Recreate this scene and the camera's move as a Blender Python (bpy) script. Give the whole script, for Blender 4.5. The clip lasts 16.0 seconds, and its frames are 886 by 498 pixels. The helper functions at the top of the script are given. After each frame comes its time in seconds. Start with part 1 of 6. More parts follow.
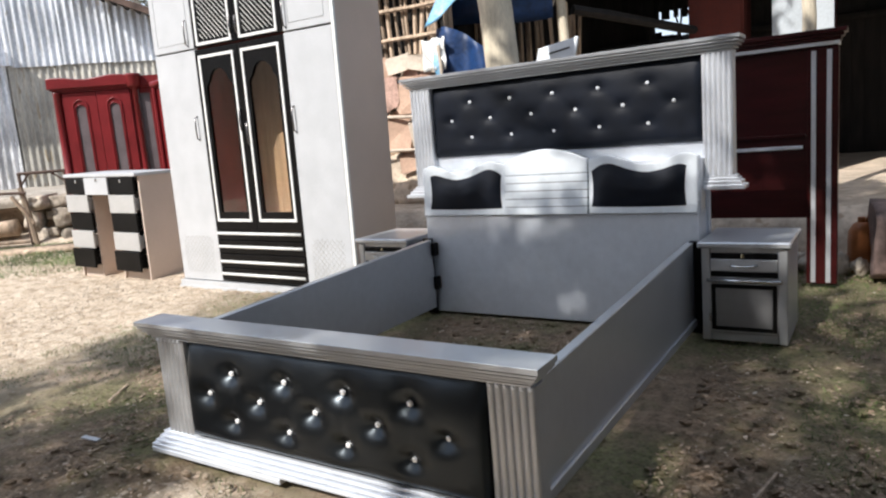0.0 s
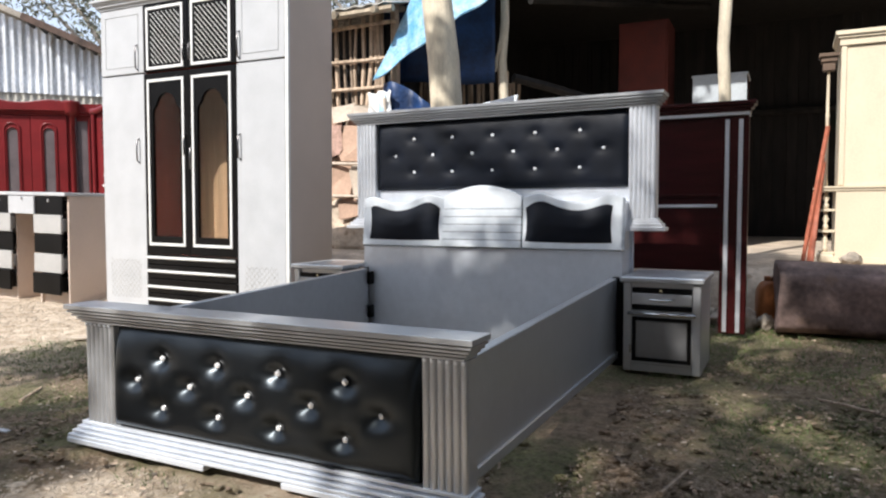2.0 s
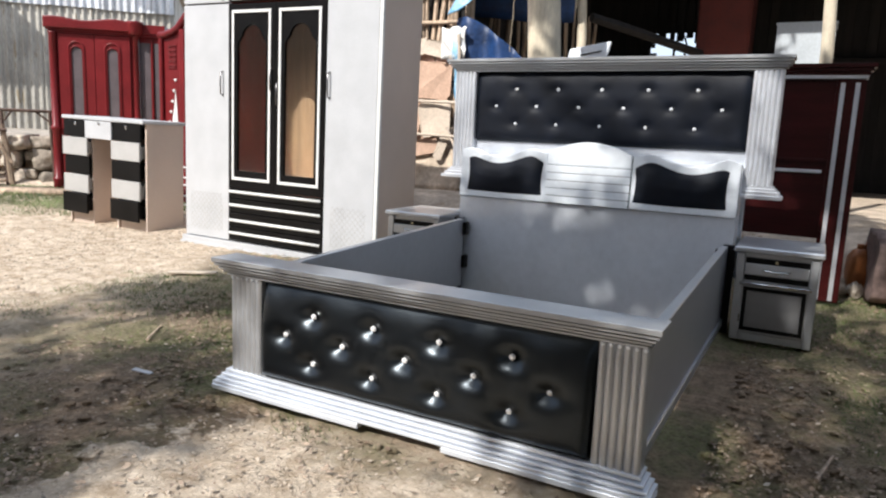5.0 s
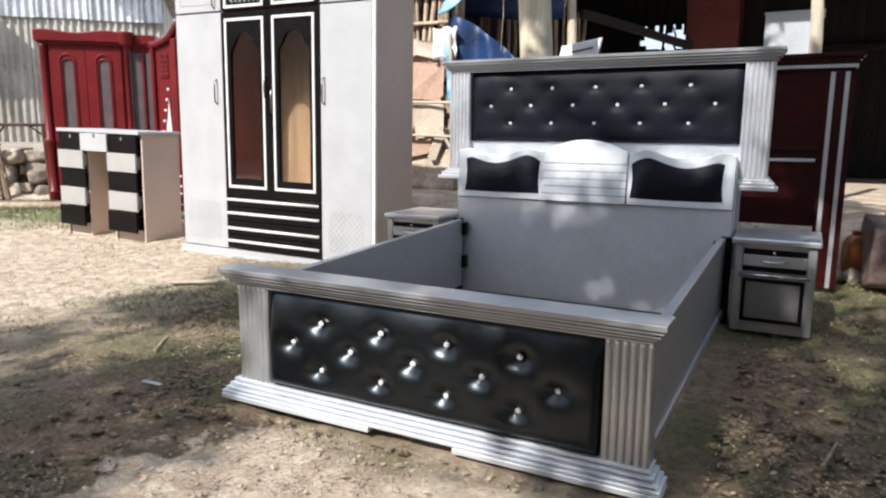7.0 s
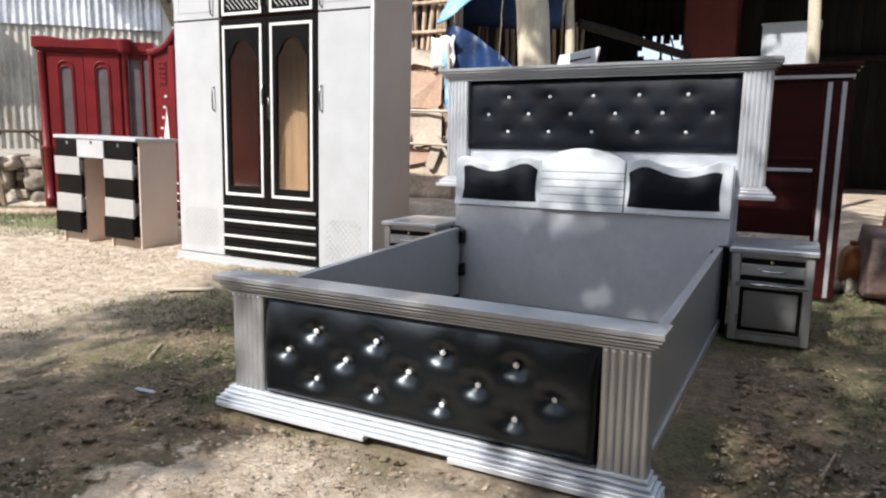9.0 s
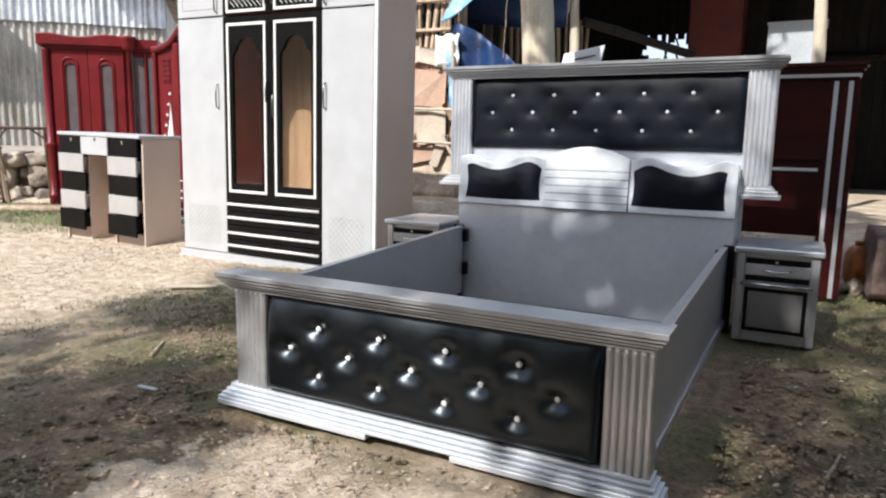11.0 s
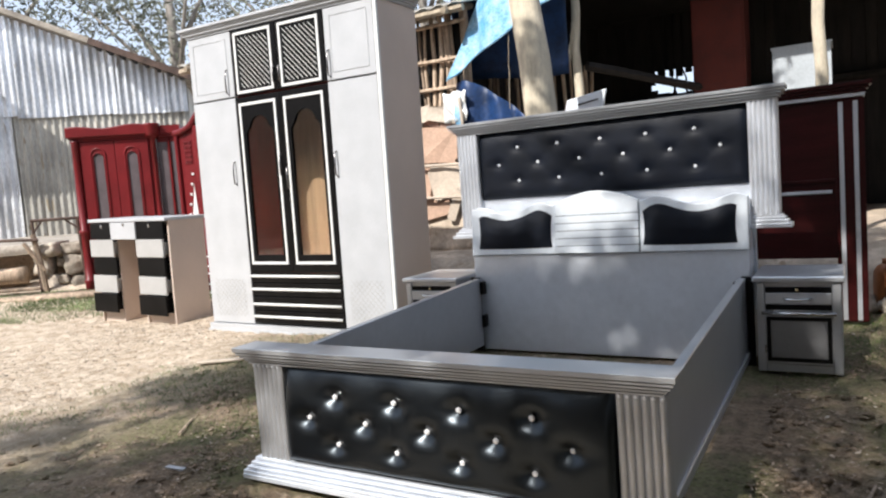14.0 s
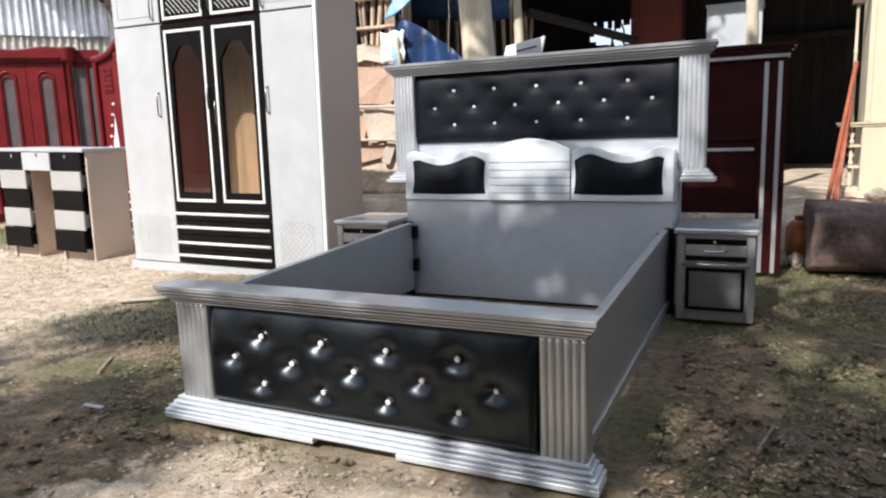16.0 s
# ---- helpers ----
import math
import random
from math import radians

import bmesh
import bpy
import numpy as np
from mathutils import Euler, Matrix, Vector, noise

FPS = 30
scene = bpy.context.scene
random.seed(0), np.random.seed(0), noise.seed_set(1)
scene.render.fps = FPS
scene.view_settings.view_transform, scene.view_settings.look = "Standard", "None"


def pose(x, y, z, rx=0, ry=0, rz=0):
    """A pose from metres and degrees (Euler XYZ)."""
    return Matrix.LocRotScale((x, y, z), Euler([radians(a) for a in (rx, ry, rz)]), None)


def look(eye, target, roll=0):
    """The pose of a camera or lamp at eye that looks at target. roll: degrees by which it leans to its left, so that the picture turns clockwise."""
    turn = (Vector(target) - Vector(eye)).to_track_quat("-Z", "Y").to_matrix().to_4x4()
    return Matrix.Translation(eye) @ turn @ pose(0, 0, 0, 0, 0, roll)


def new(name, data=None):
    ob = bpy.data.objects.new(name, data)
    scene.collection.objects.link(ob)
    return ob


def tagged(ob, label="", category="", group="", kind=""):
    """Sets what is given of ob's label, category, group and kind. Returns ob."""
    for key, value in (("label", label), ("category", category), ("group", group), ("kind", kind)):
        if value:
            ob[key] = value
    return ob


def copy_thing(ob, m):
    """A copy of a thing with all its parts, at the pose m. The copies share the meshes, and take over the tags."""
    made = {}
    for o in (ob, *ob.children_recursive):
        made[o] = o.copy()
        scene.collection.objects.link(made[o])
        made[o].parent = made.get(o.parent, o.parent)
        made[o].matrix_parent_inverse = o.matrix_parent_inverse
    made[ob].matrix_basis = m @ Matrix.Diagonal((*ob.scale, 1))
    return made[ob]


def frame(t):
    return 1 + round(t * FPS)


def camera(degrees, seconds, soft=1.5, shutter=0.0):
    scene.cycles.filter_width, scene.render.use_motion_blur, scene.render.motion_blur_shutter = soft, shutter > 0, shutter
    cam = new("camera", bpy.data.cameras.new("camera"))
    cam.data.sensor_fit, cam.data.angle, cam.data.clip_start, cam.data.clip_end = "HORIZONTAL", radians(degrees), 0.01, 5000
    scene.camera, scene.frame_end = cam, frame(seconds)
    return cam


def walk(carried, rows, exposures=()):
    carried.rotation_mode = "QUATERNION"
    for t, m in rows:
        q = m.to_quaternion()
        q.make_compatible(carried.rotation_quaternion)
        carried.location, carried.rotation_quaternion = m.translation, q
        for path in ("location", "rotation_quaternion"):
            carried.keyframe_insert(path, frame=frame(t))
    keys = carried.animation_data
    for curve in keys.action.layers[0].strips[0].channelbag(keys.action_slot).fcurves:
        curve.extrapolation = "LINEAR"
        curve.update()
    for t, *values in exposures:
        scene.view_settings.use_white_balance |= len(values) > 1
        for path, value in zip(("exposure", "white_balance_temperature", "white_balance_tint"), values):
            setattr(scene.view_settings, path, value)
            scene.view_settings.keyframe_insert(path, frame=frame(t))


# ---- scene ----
cam = camera(65.2, 16.0, soft=2.2)
PATH = [
    (0, (1.505, -1.454, 1.081), (0.438, 0.208, 0.764), -4.7),
    (0.2, (1.489, -1.465, 1.087), (0.403, 0.182, 0.76), -4.6),
    (0.5, (1.457, -1.493, 1.075), (0.508, 0.231, 0.721), -2.3),
    (0.8, (1.429, -1.505, 1.051), (0.426, 0.195, 0.728), -4.2),
    (1, (1.428, -1.516, 1.027), (0.373, 0.152, 0.702), -4.4),
    (1.3, (1.462, -1.525, 0.966), (0.279, 0.066, 0.695), -2.8),
    (1.5, (1.487, -1.563, 0.95), (0.28, 0.017, 0.733), -3.4),
    (1.8, (1.524, -1.615, 0.856), (0.59, 0.144, 0.673), 0.1),
    (2, (1.528, -1.598, 0.844), (0.635, 0.189, 0.73), -0.2),
    (2.2, (1.502, -1.613, 0.846), (0.655, 0.197, 0.764), -0.6),
    (2.5, (1.453, -1.641, 0.901), (0.694, 0.204, 0.771), 0.4),
    (2.8, (1.395, -1.652, 0.903), (0.553, 0.156, 0.751), 2.2),
    (3, (1.351, -1.672, 0.919), (0.443, 0.101, 0.741), 1.0),
    (3.5, (1.267, -1.727, 0.954), (0.364, 0.044, 0.739), 1.0),
    (4, (1.198, -1.765, 0.947), (0.258, -0.014, 0.718), 4.0),
    (4.2, (1.167, -1.775, 0.98), (0.222, -0.034, 0.705), 3.7),
    (6.5, (1.097, -1.81, 0.986), (0.204, -0.051, 0.654), 0.5),
    (7, (1.104, -1.828, 1.006), (0.186, -0.082, 0.676), 0.5),
    (7.5, (1.087, -1.814, 0.998), (0.165, -0.069, 0.674), 0.8),
    (8, (1.088, -1.807, 0.989), (0.175, -0.054, 0.681), 0.9),
    (8.5, (1.102, -1.817, 0.995), (0.192, -0.062, 0.694), 0.7),
    (9, (1.101, -1.815, 0.998), (0.187, -0.062, 0.694), 0.8),
    (11.5, (1.097, -1.804, 0.994), (0.174, -0.056, 0.685), 1.0),
    (12, (1.108, -1.798, 1.002), (0.168, -0.063, 0.675), 0.7),
    (12.3, (1.122, -1.78, 1.003), (0.092, -0.095, 0.684), 0.1),
    (12.5, (1.13, -1.778, 1.033), (0.102, -0.096, 0.697), -0.6),
    (13, (1.166, -1.798, 1.05), (0.134, -0.109, 0.76), -1.4),
    (13.3, (1.189, -1.806, 1.042), (0.279, -0.046, 0.768), -2.3),
    (13.5, (1.196, -1.789, 1.029), (0.238, -0.058, 0.738), -2.4),
    (13.7, (1.183, -1.801, 1.022), (0.146, -0.106, 0.792), -3.0),
    (14, (1.201, -1.788, 1.027), (0.191, -0.069, 0.866), -4.3),
    (14.2, (1.196, -1.796, 1.036), (0.194, -0.081, 0.801), -4.6),
    (14.5, (1.198, -1.797, 1.023), (0.218, -0.073, 0.765), -3.8),
    (15, (1.197, -1.789, 1.035), (0.166, -0.088, 0.825), -3.4),
    (15.5, (1.197, -1.799, 1.039), (0.179, -0.09, 0.824), -2.9),
    (15.8, (1.192, -1.804, 1.05), (0.22, -0.072, 0.821), -2.8),
    (16, (1.203, -1.776, 1.014), (0.364, 0.01, 0.688), -1.9),
]
walk(cam, [(t, look(eye, target, roll)) for t, eye, target, roll in PATH])

# ---- world, sun, exposure ----
SUN = Vector((-0.23, -1.0, 1.0)).normalized()
world = bpy.data.worlds.new("sky")
scene.world = world
world.use_nodes = True
wn = world.node_tree.nodes
sky = wn.new("ShaderNodeTexSky")
sky.sky_type = "NISHITA"
sky.sun_disc = False
sky.sun_elevation = math.asin(SUN.z)
sky.sun_rotation = math.atan2(SUN.x, SUN.y)
sky.dust_density = 2.5
sky.ozone_density = 1.0
haze = wn.new("ShaderNodeMix")          # a thin bright haze whitens the blue
haze.data_type = "RGBA"
haze.inputs["Factor"].default_value = 0.75
haze.inputs["B"].default_value = (3.82, 4.4, 5.4, 1)
world.node_tree.links.new(sky.outputs["Color"], haze.inputs["A"])
world.node_tree.links.new(haze.outputs["Result"], wn["Background"].inputs["Color"])
wn["Background"].inputs["Strength"].default_value = 0.165
sun = new("sun", bpy.data.lights.new("sun", "SUN"))
sun.data.energy = 4.6
sun.data.angle = radians(0.6)
sun.data.color = (1.0, 0.965, 0.92)
sun.matrix_world = look((-6, -26, 26), Vector((-6, -26, 26)) - SUN)
scene.view_settings.exposure = 0.54

# ---- materials ----
MATS = {}


def mat(name, col, rough=0.6, metal=0.0, vary=0.15, scale=6.0, fine=60.0, bump=0.1, col2=None, stretch=(1, 1, 1), rnd=0.0, wear=0.0, wear_col=(0.3, 0.26, 0.2), coat=0.0):
    """Paint, wood, soil and so on: two scales of variation, fine relief and optional worn spots."""
    m = bpy.data.materials.new(name)
    m.use_nodes = True
    n, l = m.node_tree.nodes, m.node_tree.links
    b = n["Principled BSDF"]
    b.inputs["Metallic"].default_value = metal
    b.inputs["Coat Weight"].default_value = coat
    co = n.new("ShaderNodeTexCoord")
    mp = n.new("ShaderNodeMapping")
    mp.inputs["Scale"].default_value = stretch
    l.new(co.outputs["Object"], mp.inputs["Vector"])
    big, small = n.new("ShaderNodeTexNoise"), n.new("ShaderNodeTexNoise")
    for t, s, d in ((big, scale, 4), (small, fine, 6)):
        t.inputs["Scale"].default_value = s
        t.inputs["Detail"].default_value = d
        l.new(mp.outputs["Vector"], t.inputs["Vector"])
    c2 = col2 or tuple(max(0.0, c * (1 - 2.2 * vary)) for c in col)
    ramp = n.new("ShaderNodeMapRange")
    ramp.inputs["From Min"].default_value, ramp.inputs["From Max"].default_value = 0.32, 0.68
    l.new(big.outputs["Fac"], ramp.inputs["Value"])
    mix = n.new("ShaderNodeMix")
    mix.data_type = "RGBA"
    mix.inputs["A"].default_value, mix.inputs["B"].default_value = (*c2, 1), (*col, 1)
    l.new(ramp.outputs["Result"], mix.inputs["Factor"])
    hsv = n.new("ShaderNodeHueSaturation")
    val = n.new("ShaderNodeMapRange")
    val.inputs["From Min"].default_value, val.inputs["From Max"].default_value = 0.3, 0.7
    val.inputs["To Min"].default_value, val.inputs["To Max"].default_value = 1 - vary, 1 + vary
    l.new(small.outputs["Fac"], val.inputs["Value"])
    l.new(mix.outputs["Result"], hsv.inputs["Color"])
    if rnd:
        info, add = n.new("ShaderNodeObjectInfo"), n.new("ShaderNodeMath")
        sub = n.new("ShaderNodeMapRange")
        sub.inputs["To Min"].default_value, sub.inputs["To Max"].default_value = 1 - rnd, 1 + rnd
        l.new(info.outputs["Random"], sub.inputs["Value"])
        add.operation = "MULTIPLY"
        l.new(val.outputs["Result"], add.inputs[0])
        l.new(sub.outputs["Result"], add.inputs[1])
        l.new(add.outputs["Value"], hsv.inputs["Value"])
    else:
        l.new(val.outputs["Result"], hsv.inputs["Value"])
    out = hsv.outputs["Color"]
    if wear:
        spots = n.new("ShaderNodeTexNoise")
        spots.inputs["Scale"].default_value = scale * 2.7
        spots.inputs["Detail"].default_value = 8
        l.new(mp.outputs["Vector"], spots.inputs["Vector"])
        cut = n.new("ShaderNodeMapRange")
        cut.inputs["From Min"].default_value, cut.inputs["From Max"].default_value = 0.72 - wear * 0.3, 0.78 - wear * 0.3
        l.new(spots.outputs["Fac"], cut.inputs["Value"])
        mx = n.new("ShaderNodeMix")
        mx.data_type = "RGBA"
        mx.inputs["B"].default_value = (*wear_col, 1)
        l.new(cut.outputs["Result"], mx.inputs["Factor"])
        l.new(out, mx.inputs["A"])
        out = mx.outputs["Result"]
    l.new(out, b.inputs["Base Color"])
    rr = n.new("ShaderNodeMapRange")
    rr.inputs["To Min"].default_value, rr.inputs["To Max"].default_value = max(0.02, rough - 0.12), min(1, rough + 0.12)
    l.new(small.outputs["Fac"], rr.inputs["Value"])
    l.new(rr.outputs["Result"], b.inputs["Roughness"])
    if bump:
        bp = n.new("ShaderNodeBump")
        bp.inputs["Strength"].default_value = bump
        bp.inputs["Distance"].default_value = 0.01
        l.new(small.outputs["Fac"], bp.inputs["Height"])
        l.new(bp.outputs["Normal"], b.inputs["Normal"])
    MATS[name] = m
    return m


SILVER = mat("silver_paint", (0.55, 0.562, 0.58), 0.34, 0.64, 0.04, 3, 25, 0.0)
SILVER_D = mat("dark_silver_panel", (0.30, 0.30, 0.305), 0.38, 0.65, 0.05, 3, 25, 0.0)
# lighter copy of the silver, holding the light on the head and plinth
SILVER_LIT = mat("silver_head_paint", (0.75, 0.79, 0.85), 0.36, 0.40, 0.04, 3, 25, 0.0)
SILVER_L = mat("light_silver_trim", (0.78, 0.80, 0.835), 0.36, 0.6, 0.03, 4, 25, 0.0)
WHITE_B = mat("white_gloss_board", (0.80, 0.845, 0.885), 0.25, 0.0, 0.02, 2, 30, 0.0, coat=0.5)
LEATHER = mat("black_leatherette", (0.0025, 0.003, 0.004), 0.33, 0.0, 0.25, 8, 260, 0.02)
LEATHER.node_tree.nodes["Principled BSDF"].inputs["Specular IOR Level"].default_value = 0.6
LEATHER.node_tree.nodes["Principled BSDF"].inputs["Specular Tint"].default_value = (0.78, 0.9, 1.0, 1)
# same leatherette, duller and bluer to hold the shade at the head
LEATHER_SHADE = mat("dull_black_leatherette", (0.0065, 0.0095, 0.0175), 0.55, 0.0, 0.2, 8, 260, 0.02)
LEATHER_SHADE.node_tree.nodes["Principled BSDF"].inputs["Specular IOR Level"].default_value = 0.22
CRYSTAL = mat("crystal_button", (0.95, 0.95, 0.96), 0.1, 0.25, 0.05, 20, 90, 0.0)
WHITE_P = mat("white_wardrobe_paint", (0.465, 0.475, 0.49), 0.42, 0.0, 0.05, 5, 120, 0.12)
BEAD = mat("white_bead", (0.78, 0.78, 0.76), 0.35, 0.1, 0.06, 10, 90, 0.05)
BLACK_P = mat("black_gloss_paint", (0.008, 0.0075, 0.0075), 0.32, 0.0, 0.2, 6, 100, 0.06)
BLACK_P.node_tree.nodes["Principled BSDF"].inputs["Specular IOR Level"].default_value = 0.1
GREY_W = mat("greyish_white_paint", (0.40, 0.395, 0.385), 0.4, 0.0, 0.06, 5, 120, 0.08)
# side boards; the warm tone also holds light bounced off the sand
TAUPE = mat("taupe_board", (0.60, 0.495, 0.425), 0.5, 0.0, 0.06, 2, 120, 0.06)
INNER_R = mat("red_brown_inner", (0.22, 0.022, 0.011), 0.5, 0.0, 0.15, 3, 40, 0.08, stretch=(6, 6, 0.6))
INNER_B = mat("brown_inner", (0.30, 0.19, 0.105), 0.55, 0.0, 0.15, 3, 40, 0.08, stretch=(6, 6, 0.6))
CHROME = mat("chrome", (0.75, 0.75, 0.74), 0.2, 1.0, 0.05, 10, 60, 0.02)
STEEL = mat("dark_steel", (0.22, 0.21, 0.21), 0.3, 1.0, 0.1, 10, 60, 0.02)
GOLD = mat("brass", (0.62, 0.50, 0.30), 0.28, 0.9, 0.08, 10, 60, 0.03)
RED_P = mat("red_gloss_paint", (0.170, 0.013, 0.016), 0.36, 0.0, 0.15, 4, 60, 0.1, coat=0.05)
RED_P.node_tree.nodes["Principled BSDF"].inputs["Specular IOR Level"].default_value = 0.3
GREY_IN = mat("grey_panel", (0.105, 0.085, 0.092), 0.45, 0.0, 0.12, 6, 60, 0.05)
MAROON = mat("maroon_varnish", (0.048, 0.007, 0.007), 0.33, 0.0, 0.2, 3, 50, 0.06, stretch=(1, 1, 5))
MAROON.node_tree.nodes["Principled BSDF"].inputs["Specular IOR Level"].default_value = 0.25
CREAM = mat("cream_paint", (0.68, 0.585, 0.435), 0.45, 0.0, 0.05, 3, 80, 0.06)
SHADE_BROWN = mat("brown_varnished_wood", (0.13, 0.08, 0.05), 0.5, 0.0, 0.15, 5, 60, 0.1)
BARK_POLE = mat("peeled_pole", (0.70, 0.61, 0.46), 0.7, 0.0, 0.15, 5, 50, 0.25, stretch=(4, 4, 0.6), wear=0.06, wear_col=(0.55, 0.42, 0.32))
STICK = mat("stick_wood", (0.50, 0.375, 0.27), 0.85, 0.0, 0.25, 5, 40, 0.4, stretch=(4, 4, 0.5), rnd=0.35)
SCREEN = mat("brown_stick_wood", (0.45, 0.32, 0.21), 0.85, 0.0, 0.25, 5, 40, 0.4, stretch=(4, 4, 0.5), rnd=0.4)
# near black: the gloom of unlit insides is put into this wood colour
GLOOMWOOD = mat("smoke_dark_wood", (0.016, 0.013, 0.011), 0.85, 0.0, 0.3, 4, 40, 0.3, stretch=(3, 3, 0.6), rnd=0.3)
DARKRED = mat("dull_red_paint", (0.12, 0.018, 0.009), 0.8, 0.0, 0.15, 4, 40, 0.1)
PLANKRED = mat("orange_red_plank", (0.45, 0.13, 0.07), 0.6, 0.0, 0.15, 5, 40, 0.2)
MUD = mat("mud_plaster", (0.60, 0.49, 0.38), 0.95, 0.0, 0.2, 4, 25, 0.6, wear=0.35, wear_col=(0.32, 0.24, 0.17))
CONCRETE = mat("weathered_concrete", (0.42, 0.37, 0.31), 0.9, 0.0, 0.2, 3, 30, 0.4, wear=0.25, wear_col=(0.22, 0.18, 0.14))
STONE = mat("field_stone", (0.36, 0.31, 0.25), 0.9, 0.0, 0.25, 5, 30, 0.6, rnd=0.3)
RUBBLE = mat("pale_rubble", (0.50, 0.43, 0.35), 0.9, 0.0, 0.25, 5, 30, 0.6, rnd=0.25)
CARD = mat("cardboard", (0.50, 0.335, 0.245), 0.9, 0.0, 0.12, 4, 40, 0.2, rnd=0.15)
RAG = mat("faded_red_rag", (0.62, 0.40, 0.32), 0.9, 0.0, 0.25, 6, 40, 0.4, rnd=0.2)
PALEBOARD = mat("pale_board", (0.55, 0.46, 0.37), 0.8, 0.0, 0.12, 4, 40, 0.2, rnd=0.1)
TARP_L = mat("light_blue_tarp", (0.10, 0.32, 0.54), 0.5, 0.0, 0.25, 9, 40, 0.8, col2=(0.34, 0.52, 0.64))
TARP_SHADE = mat("navy_tarp", (0.012, 0.045, 0.13), 0.55, 0.0, 0.25, 5, 30, 0.4)
TARP_B = mat("deep_blue_tarp", (0.009, 0.042, 0.14), 0.5, 0.0, 0.25, 5, 30, 0.5)
ZINC = mat("corrugated_zinc", (0.86, 0.88, 0.91), 0.38, 0.5, 0.26, 2.5, 30, 0.3, rnd=0.15, stretch=(3, 3, 0.5), wear=0.3, wear_col=(0.35, 0.32, 0.28))
ZINC_OLD = mat("old_zinc", (0.50, 0.48, 0.43), 0.55, 0.2, 0.22, 2.5, 30, 0.3, rnd=0.12, stretch=(2, 2, 0.4), wear=0.4, wear_col=(0.24, 0.20, 0.14))
TEAL = mat("teal_door_paint", (0.09, 0.22, 0.20), 0.6, 0.0, 0.2, 3, 30, 0.2)
DOORGREY = mat("grey_door_paint", (0.50, 0.50, 0.48), 0.6, 0.0, 0.12, 3, 30, 0.2)
RUSTY = mat("rusty_steel", (0.14, 0.09, 0.07), 0.7, 0.3, 0.3, 6, 50, 0.3)
BLOCK = mat("brown_worn_block", (0.27, 0.185, 0.165), 0.75, 0.0, 0.3, 3, 30, 0.5, wear=0.25, wear_col=(0.2, 0.13, 0.1))
BOXGREY = mat("blue_grey_primer", (0.46, 0.50, 0.53), 0.6, 0.0, 0.08, 3, 40, 0.1)
JERRY = mat("amber_plastic", (0.34, 0.12, 0.04), 0.4, 0.0, 0.12, 6, 60, 0.1)
LEAF = mat("leaf_green", (0.075, 0.11, 0.04), 0.55, 0.0, 0.3, 2, 20, 0.0)
LEAF_G = mat("grey_green_leaf", (0.20, 0.215, 0.16), 0.55, 0.0, 0.3, 2, 20, 0.0)
TRUNK = mat("pale_tree_bark", (0.29, 0.26, 0.225), 0.9, 0.0, 0.2, 4, 30, 0.5, stretch=(3, 3, 0.6))
GRASS = mat("grass_blade", (0.15, 0.22, 0.06), 0.7, 0.0, 0.3, 3, 30, 0.0)
GREEN = mat("fresh_grass", (0.21, 0.27, 0.11), 0.7, 0.0, 0.3, 3, 30, 0.0)
DRYLEAF = mat("dry_leaf", (0.30, 0.205, 0.135), 0.8, 0.0, 0.35, 30, 40, 0.0)
PALELEAF = mat("pale_dry_leaf", (0.52, 0.39, 0.29), 0.8, 0.0, 0.3, 30, 40, 0.0)
CRUMB = mat("leaf_crumb", (0.44, 0.33, 0.235), 0.85, 0.0, 0.35, 25, 40, 0.0)
PEBBLE = mat("pebble", (0.60, 0.50, 0.40), 0.9, 0.0, 0.3, 9, 60, 0.3)
ROOFPOLE = mat("roof_pole", (0.40, 0.33, 0.24), 0.8, 0.0, 0.2, 5, 40, 0.3, rnd=0.2)

GLASS = bpy.data.materials.new("clear_glass")
GLASS.use_nodes = True
gb = GLASS.node_tree.nodes["Principled BSDF"]
gb.inputs["Base Color"].default_value = (0.95, 0.97, 0.96, 1)
gb.inputs["Roughness"].default_value = 0.02
gb.inputs["Transmission Weight"].default_value = 1.0
gb.inputs["IOR"].default_value = 1.45


